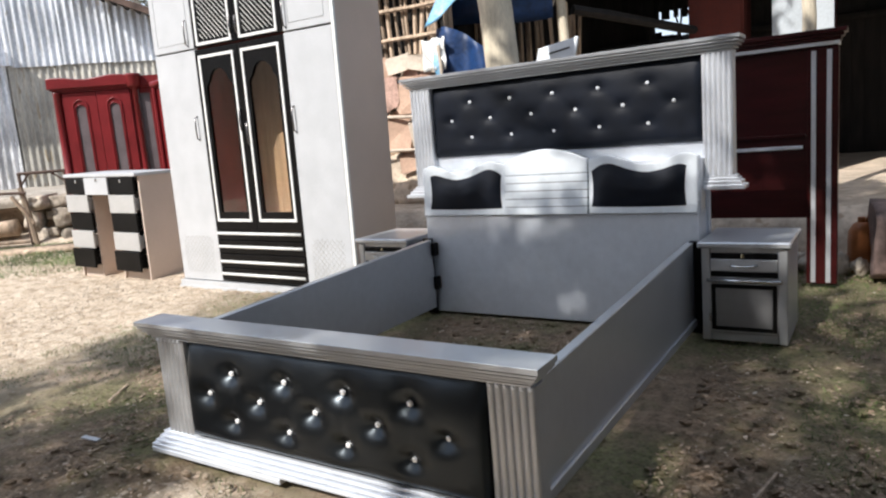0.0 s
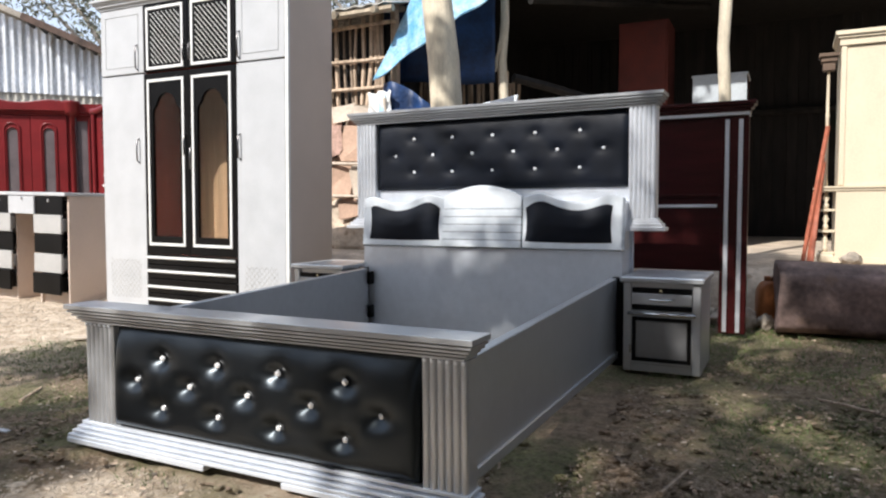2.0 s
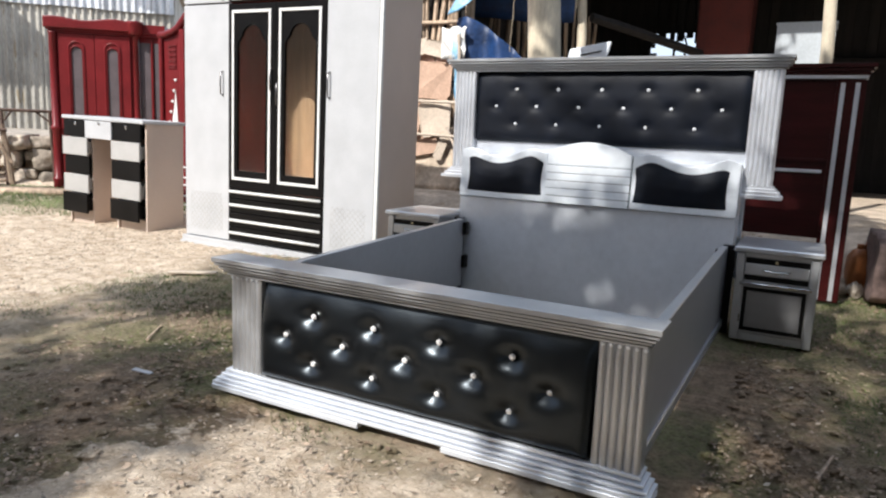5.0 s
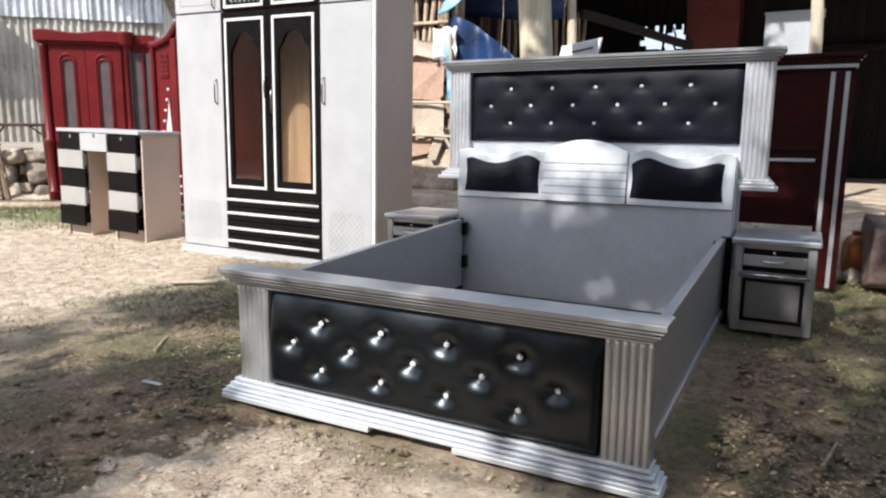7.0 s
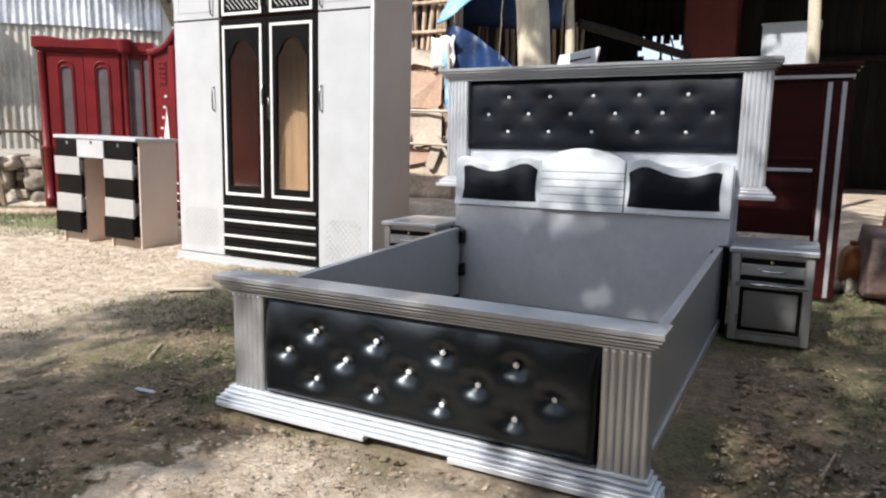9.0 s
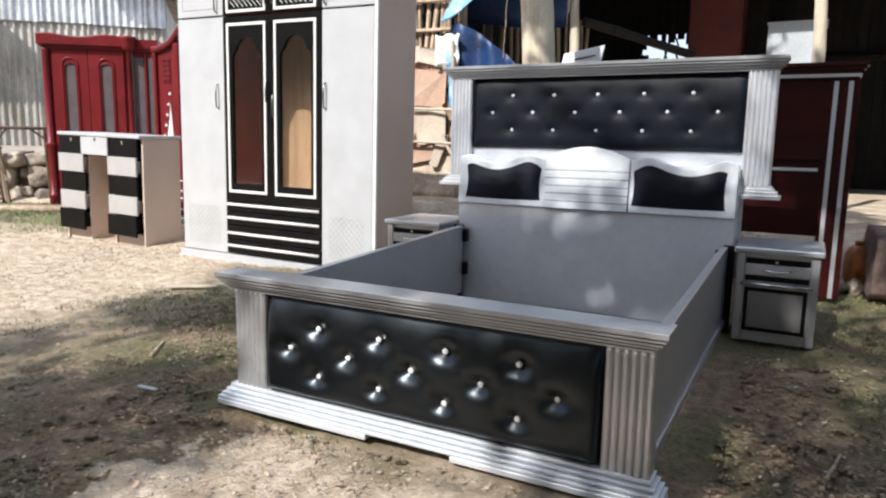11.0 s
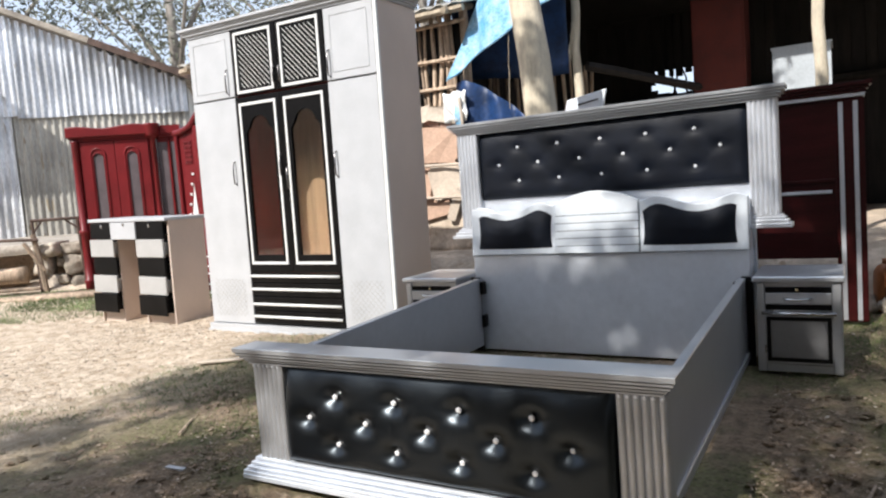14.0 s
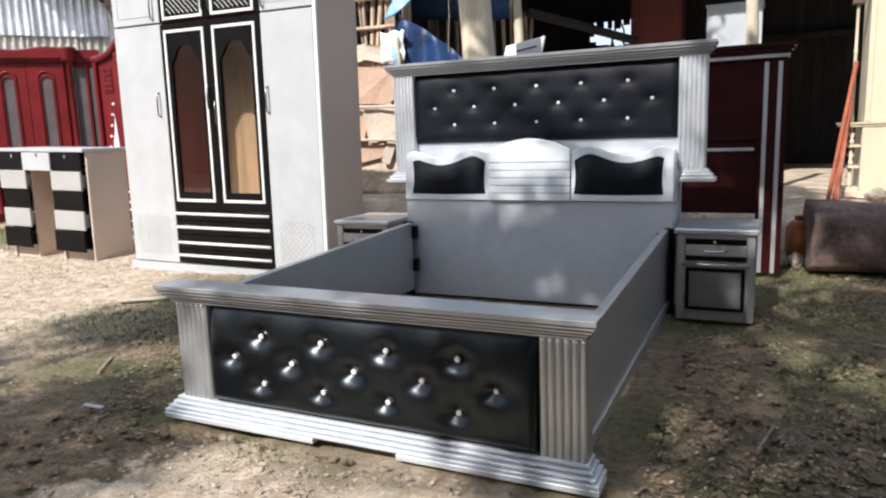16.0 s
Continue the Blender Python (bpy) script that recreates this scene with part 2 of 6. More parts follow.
def ground_material():
    """Trodden earth: pale sand and gravel, brown leaf mould and thin patches of grass."""
    m = bpy.data.materials.new("trodden_earth")
    m.use_nodes = True
    n, l = m.node_tree.nodes, m.node_tree.links
    b = n["Principled BSDF"]
    b.inputs["Roughness"].default_value = 0.95
    b.inputs["Specular IOR Level"].default_value = 0.2
    co = n.new("ShaderNodeTexCoord")

    def tex(scale, detail, rough=0.6):
        t = n.new("ShaderNodeTexNoise")
        t.inputs["Scale"].default_value, t.inputs["Detail"].default_value, t.inputs["Roughness"].default_value = scale, detail, rough
        l.new(co.outputs["Object"], t.inputs["Vector"])
        return t.outputs["Fac"]

    def rng(v, a, c):
        r = n.new("ShaderNodeMapRange")
        r.inputs["From Min"].default_value, r.inputs["From Max"].default_value = a, c
        l.new(v, r.inputs["Value"])
        return r.outputs["Result"]

    def mixc(f, a, c):
        x = n.new("ShaderNodeMix")
        x.data_type = "RGBA"
        l.new(f, x.inputs["Factor"])
        for k, v in (("A", a), ("B", c)):
            if isinstance(v, tuple):
                x.inputs[k].default_value = (*v, 1)
            else:
                l.new(v, x.inputs[k])
        return x.outputs["Result"]

    # leaf mould and grass east of the sandy yard, browned further for tree shade
    sep = n.new("ShaderNodeSeparateXYZ")
    l.new(co.outputs["Object"], sep.inputs["Vector"])
    wob = n.new("ShaderNodeMath")
    wob.operation = "MULTIPLY_ADD"
    wob.inputs[1].default_value = 1.6
    l.new(tex(0.9, 3), wob.inputs[0])
    l.new(sep.outputs["X"], wob.inputs[2])
    mould = rng(wob.outputs["Value"], -2.0, -0.6)
    patch = rng(tex(4.2, 8, 0.7), 0.22, 0.42)
    front = n.new("ShaderNodeMath")
    front.operation = "MULTIPLY_ADD"
    front.inputs[1].default_value = 0.9
    l.new(tex(2.1, 4), front.inputs[0])
    def uneven(axis, seed_scale):
        """A coordinate pushed to and fro, for ragged edges."""
        a = n.new("ShaderNodeMath")
        a.operation = "MULTIPLY_ADD"
        a.inputs[1].default_value = 1.5
        l.new(tex(seed_scale, 5, 0.65), a.inputs[0])
        c = n.new("ShaderNodeMath")
        c.operation = "SUBTRACT"
        c.inputs[1].default_value = 0.75
        l.new(sep.outputs[axis], a.inputs[2])
        l.new(a.outputs["Value"], c.inputs[0])
        return c.outputs["Value"]

    west_in = n.new("ShaderNodeMapRange")       # the swept sand in front of the bed ends to the west
    west_in.inputs["From Min"].default_value, west_in.inputs["From Max"].default_value = -0.65, -1.5
    west_in.inputs["To Max"].default_value = 5.0
    l.new(uneven("X", 2.3), west_in.inputs["Value"])
    lift = n.new("ShaderNodeMath")
    l.new(sep.outputs["Y"], lift.inputs[0])
    l.new(west_in.outputs["Result"], lift.inputs[1])
    l.new(lift.outputs["Value"], front.inputs[2])
    south = n.new("ShaderNodeMapRange")         # and to the south, where unseen ground is browned to darken reflections
    south.inputs["From Min"].default_value, south.inputs["From Max"].default_value = -1.7, -3.2
    south.inputs["To Max"].default_value = 6.0
    l.new(uneven("Y", 1.9), south.inputs["Value"])
    east = n.new("ShaderNodeMapRange")          # and to the east
    east.inputs["From Min"].default_value, east.inputs["From Max"].default_value = 1.0, 2.4
    east.inputs["To Max"].default_value = 5.0
    l.new(uneven("X", 2.9), east.inputs["Value"])
    both, all3 = n.new("ShaderNodeMath"), n.new("ShaderNodeMath")
    l.new(front.outputs["Value"], both.inputs[0])
    l.new(south.outputs["Result"], both.inputs[1])
    l.new(both.outputs["Value"], all3.inputs[0])
    l.new(east.outputs["Result"], all3.inputs[1])
    swept = rng(all3.outputs["Value"], 0.30, 0.62)
    m0 = n.new("ShaderNodeMath")
    m0.operation = "MULTIPLY"
    l.new(mould, m0.inputs[0])
    l.new(swept, m0.inputs[1])
    mould = m0.outputs["Value"]
    mm = n.new("ShaderNodeMath")
    mm.operation = "MULTIPLY"
    l.new(mould, mm.inputs[0])
    l.new(patch, mm.inputs[1])
    sand = mixc(rng(tex(11, 9, 0.75), 0.36, 0.62), (0.42, 0.315, 0.22), (0.86, 0.735, 0.59))
    earth = mixc(rng(tex(17, 10, 0.8), 0.37, 0.66), (0.068, 0.045, 0.029), (0.42, 0.298, 0.205))
    base = mixc(mm.outputs["Value"], sand, earth)
    green = mixc(rng(tex(40, 6, 0.7), 0.35, 0.65), (0.045, 0.048, 0.020), (0.19, 0.20, 0.085))
    gm = n.new("ShaderNodeMath")
    gm.operation = "MULTIPLY"
    l.new(rng(tex(1.3, 6, 0.65), 0.43, 0.56), gm.inputs[0])
    l.new(mm.outputs["Value"], gm.inputs[1])
    base = mixc(gm.outputs["Value"], base, green)
    east_shade = n.new("ShaderNodeMapRange")          # shade beside the bed, put into the ground colour towards the east
    east_shade.inputs["From Min"].default_value, east_shade.inputs["From Max"].default_value = 0.85, 1.5
    east_shade.inputs["To Max"].default_value = 0.18
    l.new(sep.outputs["X"], east_shade.inputs["Value"])
    base = mixc(east_shade.outputs["Result"], base, (0.048, 0.042, 0.026))
    grit = n.new("ShaderNodeTexVoronoi")
    grit.inputs["Scale"].default_value = 55
    l.new(co.outputs["Object"], grit.inputs["Vector"])
    base2 = mixc(rng(grit.outputs["Distance"], 0.1, 0.6), base, (0.36, 0.28, 0.195))
    soft = n.new("ShaderNodeMix")
    soft.data_type = "RGBA"
    soft.inputs["Factor"].default_value = 0.3
    l.new(base, soft.inputs["A"])
    l.new(base2, soft.inputs["B"])
    l.new(soft.outputs["Result"], b.inputs["Base Color"])
    clod = n.new("ShaderNodeBump")
    clod.inputs["Strength"].default_value = 0.8
    clod.inputs["Distance"].default_value = 0.065
    l.new(tex(13, 10, 0.62), clod.inputs["Height"])
    bp = n.new("ShaderNodeBump")
    bp.inputs["Strength"].default_value = 0.8
    bp.inputs["Distance"].default_value = 0.016
    l.new(tex(75, 8, 0.75), bp.inputs["Height"])
    l.new(clod.outputs["Normal"], bp.inputs["Normal"])
    l.new(bp.outputs["Normal"], b.inputs["Normal"])
    return m


EARTH = ground_material()

# ---- building helpers ----


def thing(name, at=(0, 0, 0), rz=0, label="", category="", group="", kind=""):
    ob = new(name)
    ob.empty_display_size = 0.1
    ob.matrix_basis = pose(*at, 0, 0, rz)
    return tagged(ob, label, category, group, kind)


def part(name, bm, material, parent=None, label="", smooth=False):
    me = bpy.data.meshes.new(name)
    bmesh.ops.recalc_face_normals(bm, faces=bm.faces)
    bm.to_mesh(me)
    bm.free()
    me.materials.append(material)
    if smooth:
        me.polygons.foreach_set("use_smooth", [True] * len(me.polygons))
    ob = new(name, me)
    ob.parent = parent
    if label:
        ob["label"] = label
    return ob


def again(ob, parent, m=None):
    """Another part on the same mesh."""
    o = new(ob.name.split(".")[0], ob.data)
    o.parent = parent
    if m is not None:
        o.matrix_basis = m
    return o


def quick(name, verts, faces, material, parent=None, smooth=False):
    me = bpy.data.meshes.new(name)
    me.from_pydata(verts, [], faces)
    me.materials.append(material)
    if smooth:
        me.polygons.foreach_set("use_smooth", [True] * len(me.polygons))
    ob = new(name, me)
    ob.parent = parent
    return ob


def box(bm, x0, x1, y0, y1, z0, z1, bevel=0.0, m=None):
    vs = [bm.verts.new(v) for v in ((x0, y0, z0), (x1, y0, z0), (x1, y1, z0), (x0, y1, z0), (x0, y0, z1), (x1, y0, z1), (x1, y1, z1), (x0, y1, z1))]
    fs = [bm.faces.new([vs[i] for i in f]) for f in ((0, 3, 2, 1), (4, 5, 6, 7), (0, 1, 5, 4), (1, 2, 6, 5), (2, 3, 7, 6), (3, 0, 4, 7))]
    if bevel:
        es = list({e for f in fs for e in f.edges})
        r = bmesh.ops.bevel(bm, geom=es, offset=bevel, segments=1, affect="EDGES", profile=0.5)
        vs = list({v for f in r["faces"] for v in f.verts} | {v for v in vs if v.is_valid})
    if m is not None:
        bmesh.ops.transform(bm, matrix=m, verts=vs)
    return bm


def bx(x0, x1, y0, y1, z0, z1, bevel=0.002, m=None):
    return box(bmesh.new(), x0, x1, y0, y1, z0, z1, bevel, m)


def moulding(steps, x0, x1, y0, y1, c=0.0012):
    """One stepped moulding that stands out to the front and the two ends by each step's third number."""
    bm = bmesh.new()
    loops = []
    for z0, z1, o in sorted(steps):
        for z, q in ((z0, o - c), (z0 + c, o), (z1 - c, o), (z1, o - c)):
            loops.append([bm.verts.new(v) for v in ((x0 - q, y0 - q, z), (x1 + q, y0 - q, z), (x1 + q, y1, z), (x0 - q, y1, z))])
    for a, b in zip(loops, loops[1:]):
        for k in range(4):
            bm.faces.new((a[k], a[(k + 1) % 4], b[(k + 1) % 4], b[k]))
    bm.faces.new(loops[0][::-1])
    bm.faces.new(loops[-1])
    return bm


def tube(bm, pts, radii, seg=8, cap=True):
    pts = [Vector(p) for p in pts]
    rings = []
    for i, p in enumerate(pts):
        d = (pts[min(i + 1, len(pts) - 1)] - pts[max(i - 1, 0)]).normalized()
        a = d.orthogonal().normalized() if i == 0 else (a - d * a.dot(d)).normalized()
        b = d.cross(a)
        r = radii[i] if isinstance(radii, (list, tuple)) else radii
        rings.append([bm.verts.new(p + (a * math.cos(k * math.tau / seg) + b * math.sin(k * math.tau / seg)) * r) for k in range(seg)])
    for r0, r1 in zip(rings, rings[1:]):
        for k in range(seg):
            bm.faces.new((r0[k], r0[(k + 1) % seg], r1[(k + 1) % seg], r1[k]))
    if cap:
        bm.faces.new(rings[0][::-1])
        bm.faces.new(rings[-1])
    return bm


def stick(bm, a, b, r0, r1, wob=0.02, n=5, seg=7):
    a, b = Vector(a), Vector(b)
    pts = []
    for i in range(n + 1):
        p = a.lerp(b, i / n)
        if 0 < i < n:
            p += Vector((random.uniform(-wob, wob), random.uniform(-wob, wob), random.uniform(-wob, wob) * 0.4))
        pts.append(p)
    return tube(bm, pts, [(r0 + (r1 - r0) * i / n) * random.uniform(0.92, 1.08) for i in range(n + 1)], seg)


def lathe(bm, prof, at=(0, 0, 0), seg=12):
    return tube(bm, [(at[0], at[1], at[2] + z) for z, r in prof], [r for z, r in prof], seg)


def flutes(x0, x1, y, yb, z0, z1, n, depth):
    """A fluted pilaster: half-round reeds side by side."""
    bm = bmesh.new()
    sec = [(x0, yb)]
    w = (x1 - x0) / n
    for i in range(n):
        for k in range(5):
            u = k / 5
            sec.append((x0 + (i + u) * w, y + depth * (1 - math.sin(math.pi * u) ** 0.6)))
    sec += [(x1, y + depth), (x1, yb)]
    lo = [bm.verts.new((p[0], p[1], z0)) for p in sec]
    hi = [bm.verts.new((p[0], p[1], z1)) for p in sec]
    for i in range(len(sec)):
        j = (i + 1) % len(sec)
        bm.faces.new((lo[i], lo[j], hi[j], hi[i]))
    bm.faces.new(lo[::-1])
    bm.faces.new(hi)
    return bm


def slab(outline, y0, y1, bevel=0.0):
    """An upright board cut to an outline of (x, z)."""
    bm = bmesh.new()
    f = bm.faces.new([bm.verts.new((x, y0, z)) for x, z in outline])
    r = bmesh.ops.extrude_face_region(bm, geom=[f])
    vs = [v for v in r["geom"] if isinstance(v, bmesh.types.BMVert)]
    bmesh.ops.translate(bm, verts=vs, vec=(0, y1 - y0, 0))
    if bevel:
        es = [e for e in bm.edges if abs(e.verts[0].co.y - e.verts[1].co.y) < 1e-5 and min(e.verts[0].co.y, e.verts[1].co.y) < y0 + 1e-5]
        bmesh.ops.bevel(bm, geom=es, offset=bevel, segments=2, affect="EDGES", profile=0.5)
    return bm


def ringboard(outer, inner, y0, y1):
    """A board with a hole: outer and inner outlines with as many points."""
    bm = bmesh.new()
    n = len(outer)
    vo = [[bm.verts.new((x, y, z)) for x, z in outer] for y in (y0, y1)]
    vi = [[bm.verts.new((x, y, z)) for x, z in inner] for y in (y0, y1)]
    for i in range(n):
        j = (i + 1) % n
        bm.faces.new((vo[0][i], vo[0][j], vi[0][j], vi[0][i]))
        bm.faces.new((vo[1][j], vo[1][i], vi[1][i], vi[1][j]))
        bm.faces.new((vo[0][j], vo[0][i], vo[1][i], vo[1][j]))
        bm.faces.new((vi[0][i], vi[0][j], vi[1][j], vi[1][i]))
    return bm


def arch_points(x0, x1, z0, z1, n=16):
    """The outline of an opening with a round head."""
    r = (x1 - x0) / 2
    cx = (x0 + x1) / 2
    pts = [(x1, z0), (x1, z0 + (z1 - r - z0) * 0.5)]
    for i in range(n + 1):
        a = math.pi * i / n
        pts.append((cx + r * math.cos(a), z1 - r + r * math.sin(a)))
    return pts + [(x0, z0 + (z1 - r - z0) * 0.5), (x0, z0)]


def to_rect(pts, x0, x1, z0, z1):
    """Each point pushed out from the middle onto a rectangle."""
    cx, cz = (x0 + x1) / 2, (z0 + z1) / 2
    out = []
    for x, z in pts:
        dx, dz = x - cx, z - cz
        k = min((x1 - cx) / abs(dx) if abs(dx) > 1e-6 else 1e9, (z1 - cz) / abs(dz) if abs(dz) > 1e-6 else 1e9)
        out.append((cx + dx * k, cz + dz * k))
    # the four corners take the nearest points
    for c in ((x0, z0), (x1, z0), (x1, z1), (x0, z1)):
        i = min(range(len(out)), key=lambda i: (out[i][0] - c[0]) ** 2 + (out[i][1] - c[1]) ** 2)
        out[i] = c
    return out


def bead_frame(x0, x1, z0, z1, y, w, d):
    bm = bmesh.new()
    box(bm, x0, x0 + w, y - d, y, z0, z1, 0.002)
    box(bm, x1 - w, x1, y - d, y, z0, z1, 0.002)
    box(bm, x0 + w, x1 - w, y - d, y, z0, z0 + w, 0.002)
    box(bm, x0 + w, x1 - w, y - d, y, z1 - w, z1, 0.002)
    return bm


def tufted(x0, x1, z0, z1, y, buttons, puff=0.043, dip=1.0, crease=0.0022, nx=230, nz=84):
    """Deep-buttoned upholstery, its back at y."""
    bm = bmesh.new()
    grid = []
    pairs = [(a, b) for i, a in enumerate(buttons) for b in buttons[i + 1:] if 0.05 < math.dist(a, b) < 0.19]
    for k in range(nz + 1):
        row = []
        for i in range(nx + 1):
            x, z = x0 + (x1 - x0) * i / nx, z0 + (z1 - z0) * k / nz
            e = min(x - x0, x1 - x, z - z0, z1 - z)
            h = puff * (1 - math.exp(-min(x - x0, x1 - x, z - z0) / 0.015)) * (1 - math.exp(-(z1 - z) / (1.3 * puff + 0.018 * noise.noise((x * 7, 1, 3)))))
            for bxx, bz in buttons:
                dx, dz = (x - bxx) ** 2, (z - bz) ** 2
                if dx + dz < 0.03:          # a deep dimple, with a soft pleat drawn out sideways
                    h -= dip * min(1, e / 0.04) * (0.017 * math.exp(-(dx * 0.8 + dz) / 0.0011) + 0.008 * math.exp(-dz / 0.0007 - dx / 0.0045) + 0.006 * math.exp(-(dx + dz) / 0.007))
            for a, b in pairs:
                ab = (b[0] - a[0], b[1] - a[1])
                t = ((x - a[0]) * ab[0] + (z - a[1]) * ab[1]) / (ab[0] ** 2 + ab[1] ** 2)
                if 0 <= t <= 1:
                    d2 = (x - a[0] - t * ab[0]) ** 2 + (z - a[1] - t * ab[1]) ** 2
                    h -= crease * math.exp(-d2 / 0.0004)
            h += 0.0022 * noise.noise((x * 7, z * 9, y * 3))
            row.append(bm.verts.new((x, y - max(h, 0), z)))
        grid.append(row)
    for k in range(nz):
        for i in range(nx):
            bm.faces.new((grid[k][i], grid[k][i + 1], grid[k + 1][i + 1], grid[k + 1][i]))
    return bm


def stud(r=0.0118):
    bm = bmesh.new()
    bmesh.ops.create_icosphere(bm, subdivisions=1, radius=r)
    bmesh.ops.scale(bm, vec=(1, 0.75, 1), verts=bm.verts)
    return bm


def leaves(points, size, seed, per, spread, flat=0.6):
    """Clumps of small leaves round the given points, as vertices and faces."""
    rg = np.random.default_rng(seed)
    vs, fs = [], []
    for p in points:
        for _ in range(per):
            c = np.array(p) + rg.normal(0, spread, 3) * (1, 1, flat)
            a = rg.normal(0, 1, 3)
            a /= np.linalg.norm(a)
            b = np.cross(a, rg.normal(0, 1, 3))
            b /= np.linalg.norm(b)
            s = size * rg.uniform(0.6, 1.3)
            k = len(vs)
            vs += [tuple(c - a * s), tuple(c + b * s * 0.38 + a * s * 0.1), tuple(c + a * s), tuple(c - b * s * 0.38 + a * s * 0.1)]
            fs.append((k, k + 1, k + 2, k + 3))
    return vs, fs


def height(x, y):
    """The lie of the yard."""
    s = min(1, max(0, (y - 0.2) / 1.7))
    return 0.055 * s * s * (3 - 2 * s)


def rise(x, y):
    """The yard climbs to the west, towards the zinc house."""
    s = min(1, max(0, (-4.9 - x) / 2.2))
    return height(x, y) + 0.13 * s * s * (3 - 2 * s)


# ---- ground: one sheet to the horizon ----
def ground():
    def axis(a, b, step, far):
        c = list(np.arange(a, b + 1e-6, step))
        d, lo, hi = step, c[0], c[-1]
        left, right = [], []
        while lo > -far:
            d *= 1.25
            lo -= d
            hi += d
            left.insert(0, lo)
            right.append(hi)
        return left + c + right
    xs, ys = axis(-6.2, 2.8, 0.038, 600), axis(-1.3, 3.7, 0.038, 600)
    vs, fs = [], []
    for y in ys:
        for x in xs:
            near = math.exp(-max(0, abs(x) - 7) * 0.3 - max(0, abs(y) - 6) * 0.3)
            z = rise(x, y) + near * (0.022 * noise.noise((x * 0.9, y * 0.9, 0)) + 0.012 * noise.noise((x * 3.1, y * 3.1, 5)) + 0.010 * noise.noise((x * 9, y * 9, 9)) + 0.008 * noise.noise((x * 21, y * 21, 2)))
            if -0.95 < x < 0.95 and -0.1 < y < 2.4:
                z = min(z, rise(x, y)) - 0.004
            vs.append((x, y, z - 0.012))
    n = len(xs)
    for j in range(len(ys) - 1):
        for i in range(n - 1):
            k = j * n + i
            fs.append((k, k + 1, k + n + 1, k + n))
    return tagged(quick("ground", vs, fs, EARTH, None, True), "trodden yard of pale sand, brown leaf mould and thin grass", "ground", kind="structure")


ground()

# ---- the raised shop floor and its bank ----
def bank():
    xs = np.linspace(-4.6, 9.0, 150)
    prof = [(3.55, 0.0), (3.6, 0.16), (3.68, 0.31), (3.8, 0.40), (4.0, 0.43), (4.6, 0.44), (6.0, 0.44), (9.6, 0.44)]
    vs, fs = [], []
    for x in xs:
        for k, (y, z) in enumerate(prof):
            w = 0.06 if 0 < k < 5 else 0.0
            vs.append((x, y + w * noise.noise((x * 2.3, k * 1.7, 3)), z + w * 0.8 * noise.noise((x * 2.9, k * 2.1, 8))))
    n = len(prof)
    for i in range(len(xs) - 1):
        for k in range(n - 1):
            a = i * n + k
            fs.append((a, a + n, a + n + 1, a + 1))
    return tagged(quick("shop_floor", vs, fs, MUD, None, True), "raised beaten-earth floor with a crumbling lit bank", "floor", kind="structure")


bank()

# ---- silver double bed with black buttoned boards ----
bed = thing("bed_frame", (0, 0, 0), label="silver-painted double bed frame with black buttoned leatherette boards and no mattress", category="bed")

foot = part("footboard", bx(-0.75, 0.75, 0.088, 0.125, 0.05, 0.45), SILVER, bed)
part("foot_cap", moulding([(0.441, 0.448, 0.006), (0.448, 0.453, -0.008), (0.453, 0.460, 0.016), (0.460, 0.465, 0.002), (0.465, 0.473, 0.028), (0.473, 0.478, 0.012), (0.478, 0.486, 0.038), (0.486, 0.490, 0.024), (0.490, 0.507, 0.045)], -0.762, 0.762, 0.055, 0.135), SILVER, foot, "silver stepped cap rail")
ROWS = [(0.339, 4, -0.374, 0.374), (0.254, 5, -0.499, 0.499), (0.167, 4, -0.374, 0.374)]
FB = [(a + (b - a) * i / (n - 1), z) for z, n, a, b in ROWS for i in range(n)]
pad = part("foot_padding", tufted(-0.613, 0.631, 0.075, 0.443, 0.085, FB, 0.055, 0.95), LEATHER, foot, "black leatherette padding with buttons", True)
first = None
for x, z in FB:
    if first is None:
        first = part("button", stud(), CRYSTAL, pad, "faceted crystal button")
        first.matrix_basis = pose(x, 0.066, z)
    else:
        again(first, pad, pose(x, 0.066, z))
dome = None
for a in (-0.756, 0.632):
    pil = part("pilaster", flutes(a, a + 0.142, 0.055, 0.12, 0.075, 0.441, 6, 0.009), SILVER, foot)
    # reed ends in paler silver: the glint on each tip is painted
    for k in range(6):
        at = pose(a + (k + 0.5) * 0.142 / 6, 0.0545, 0.434)
        if dome is None:
            dome = part("reed_end", stud(0.0075), SILVER_L, pil, "rounded end of a reed, pale for the glint on it")
            dome.matrix_basis = at
        else:
            again(dome, pil, at)
part("foot_base", moulding([(0.065, 0.076, 0.012), (0.060, 0.065, -0.002), (0.051, 0.060, 0.024), (0.046, 0.051, 0.008), (0.037, 0.046, 0.036), (0.033, 0.037, 0.020), (0.022, 0.033, 0.046)], -0.768, 0.768, 0.062, 0.13), SILVER_LIT, foot, "silver stepped plinth, paler for the sun on it")
part("plinth_strip", bx(-0.816, -0.145, 0.012, 0.12, 0.002, 0.0205), SILVER_LIT, foot)
part("plinth_strip", bx(0.172, 0.816, 0.012, 0.12, 0.002, 0.0205), SILVER_LIT, foot)

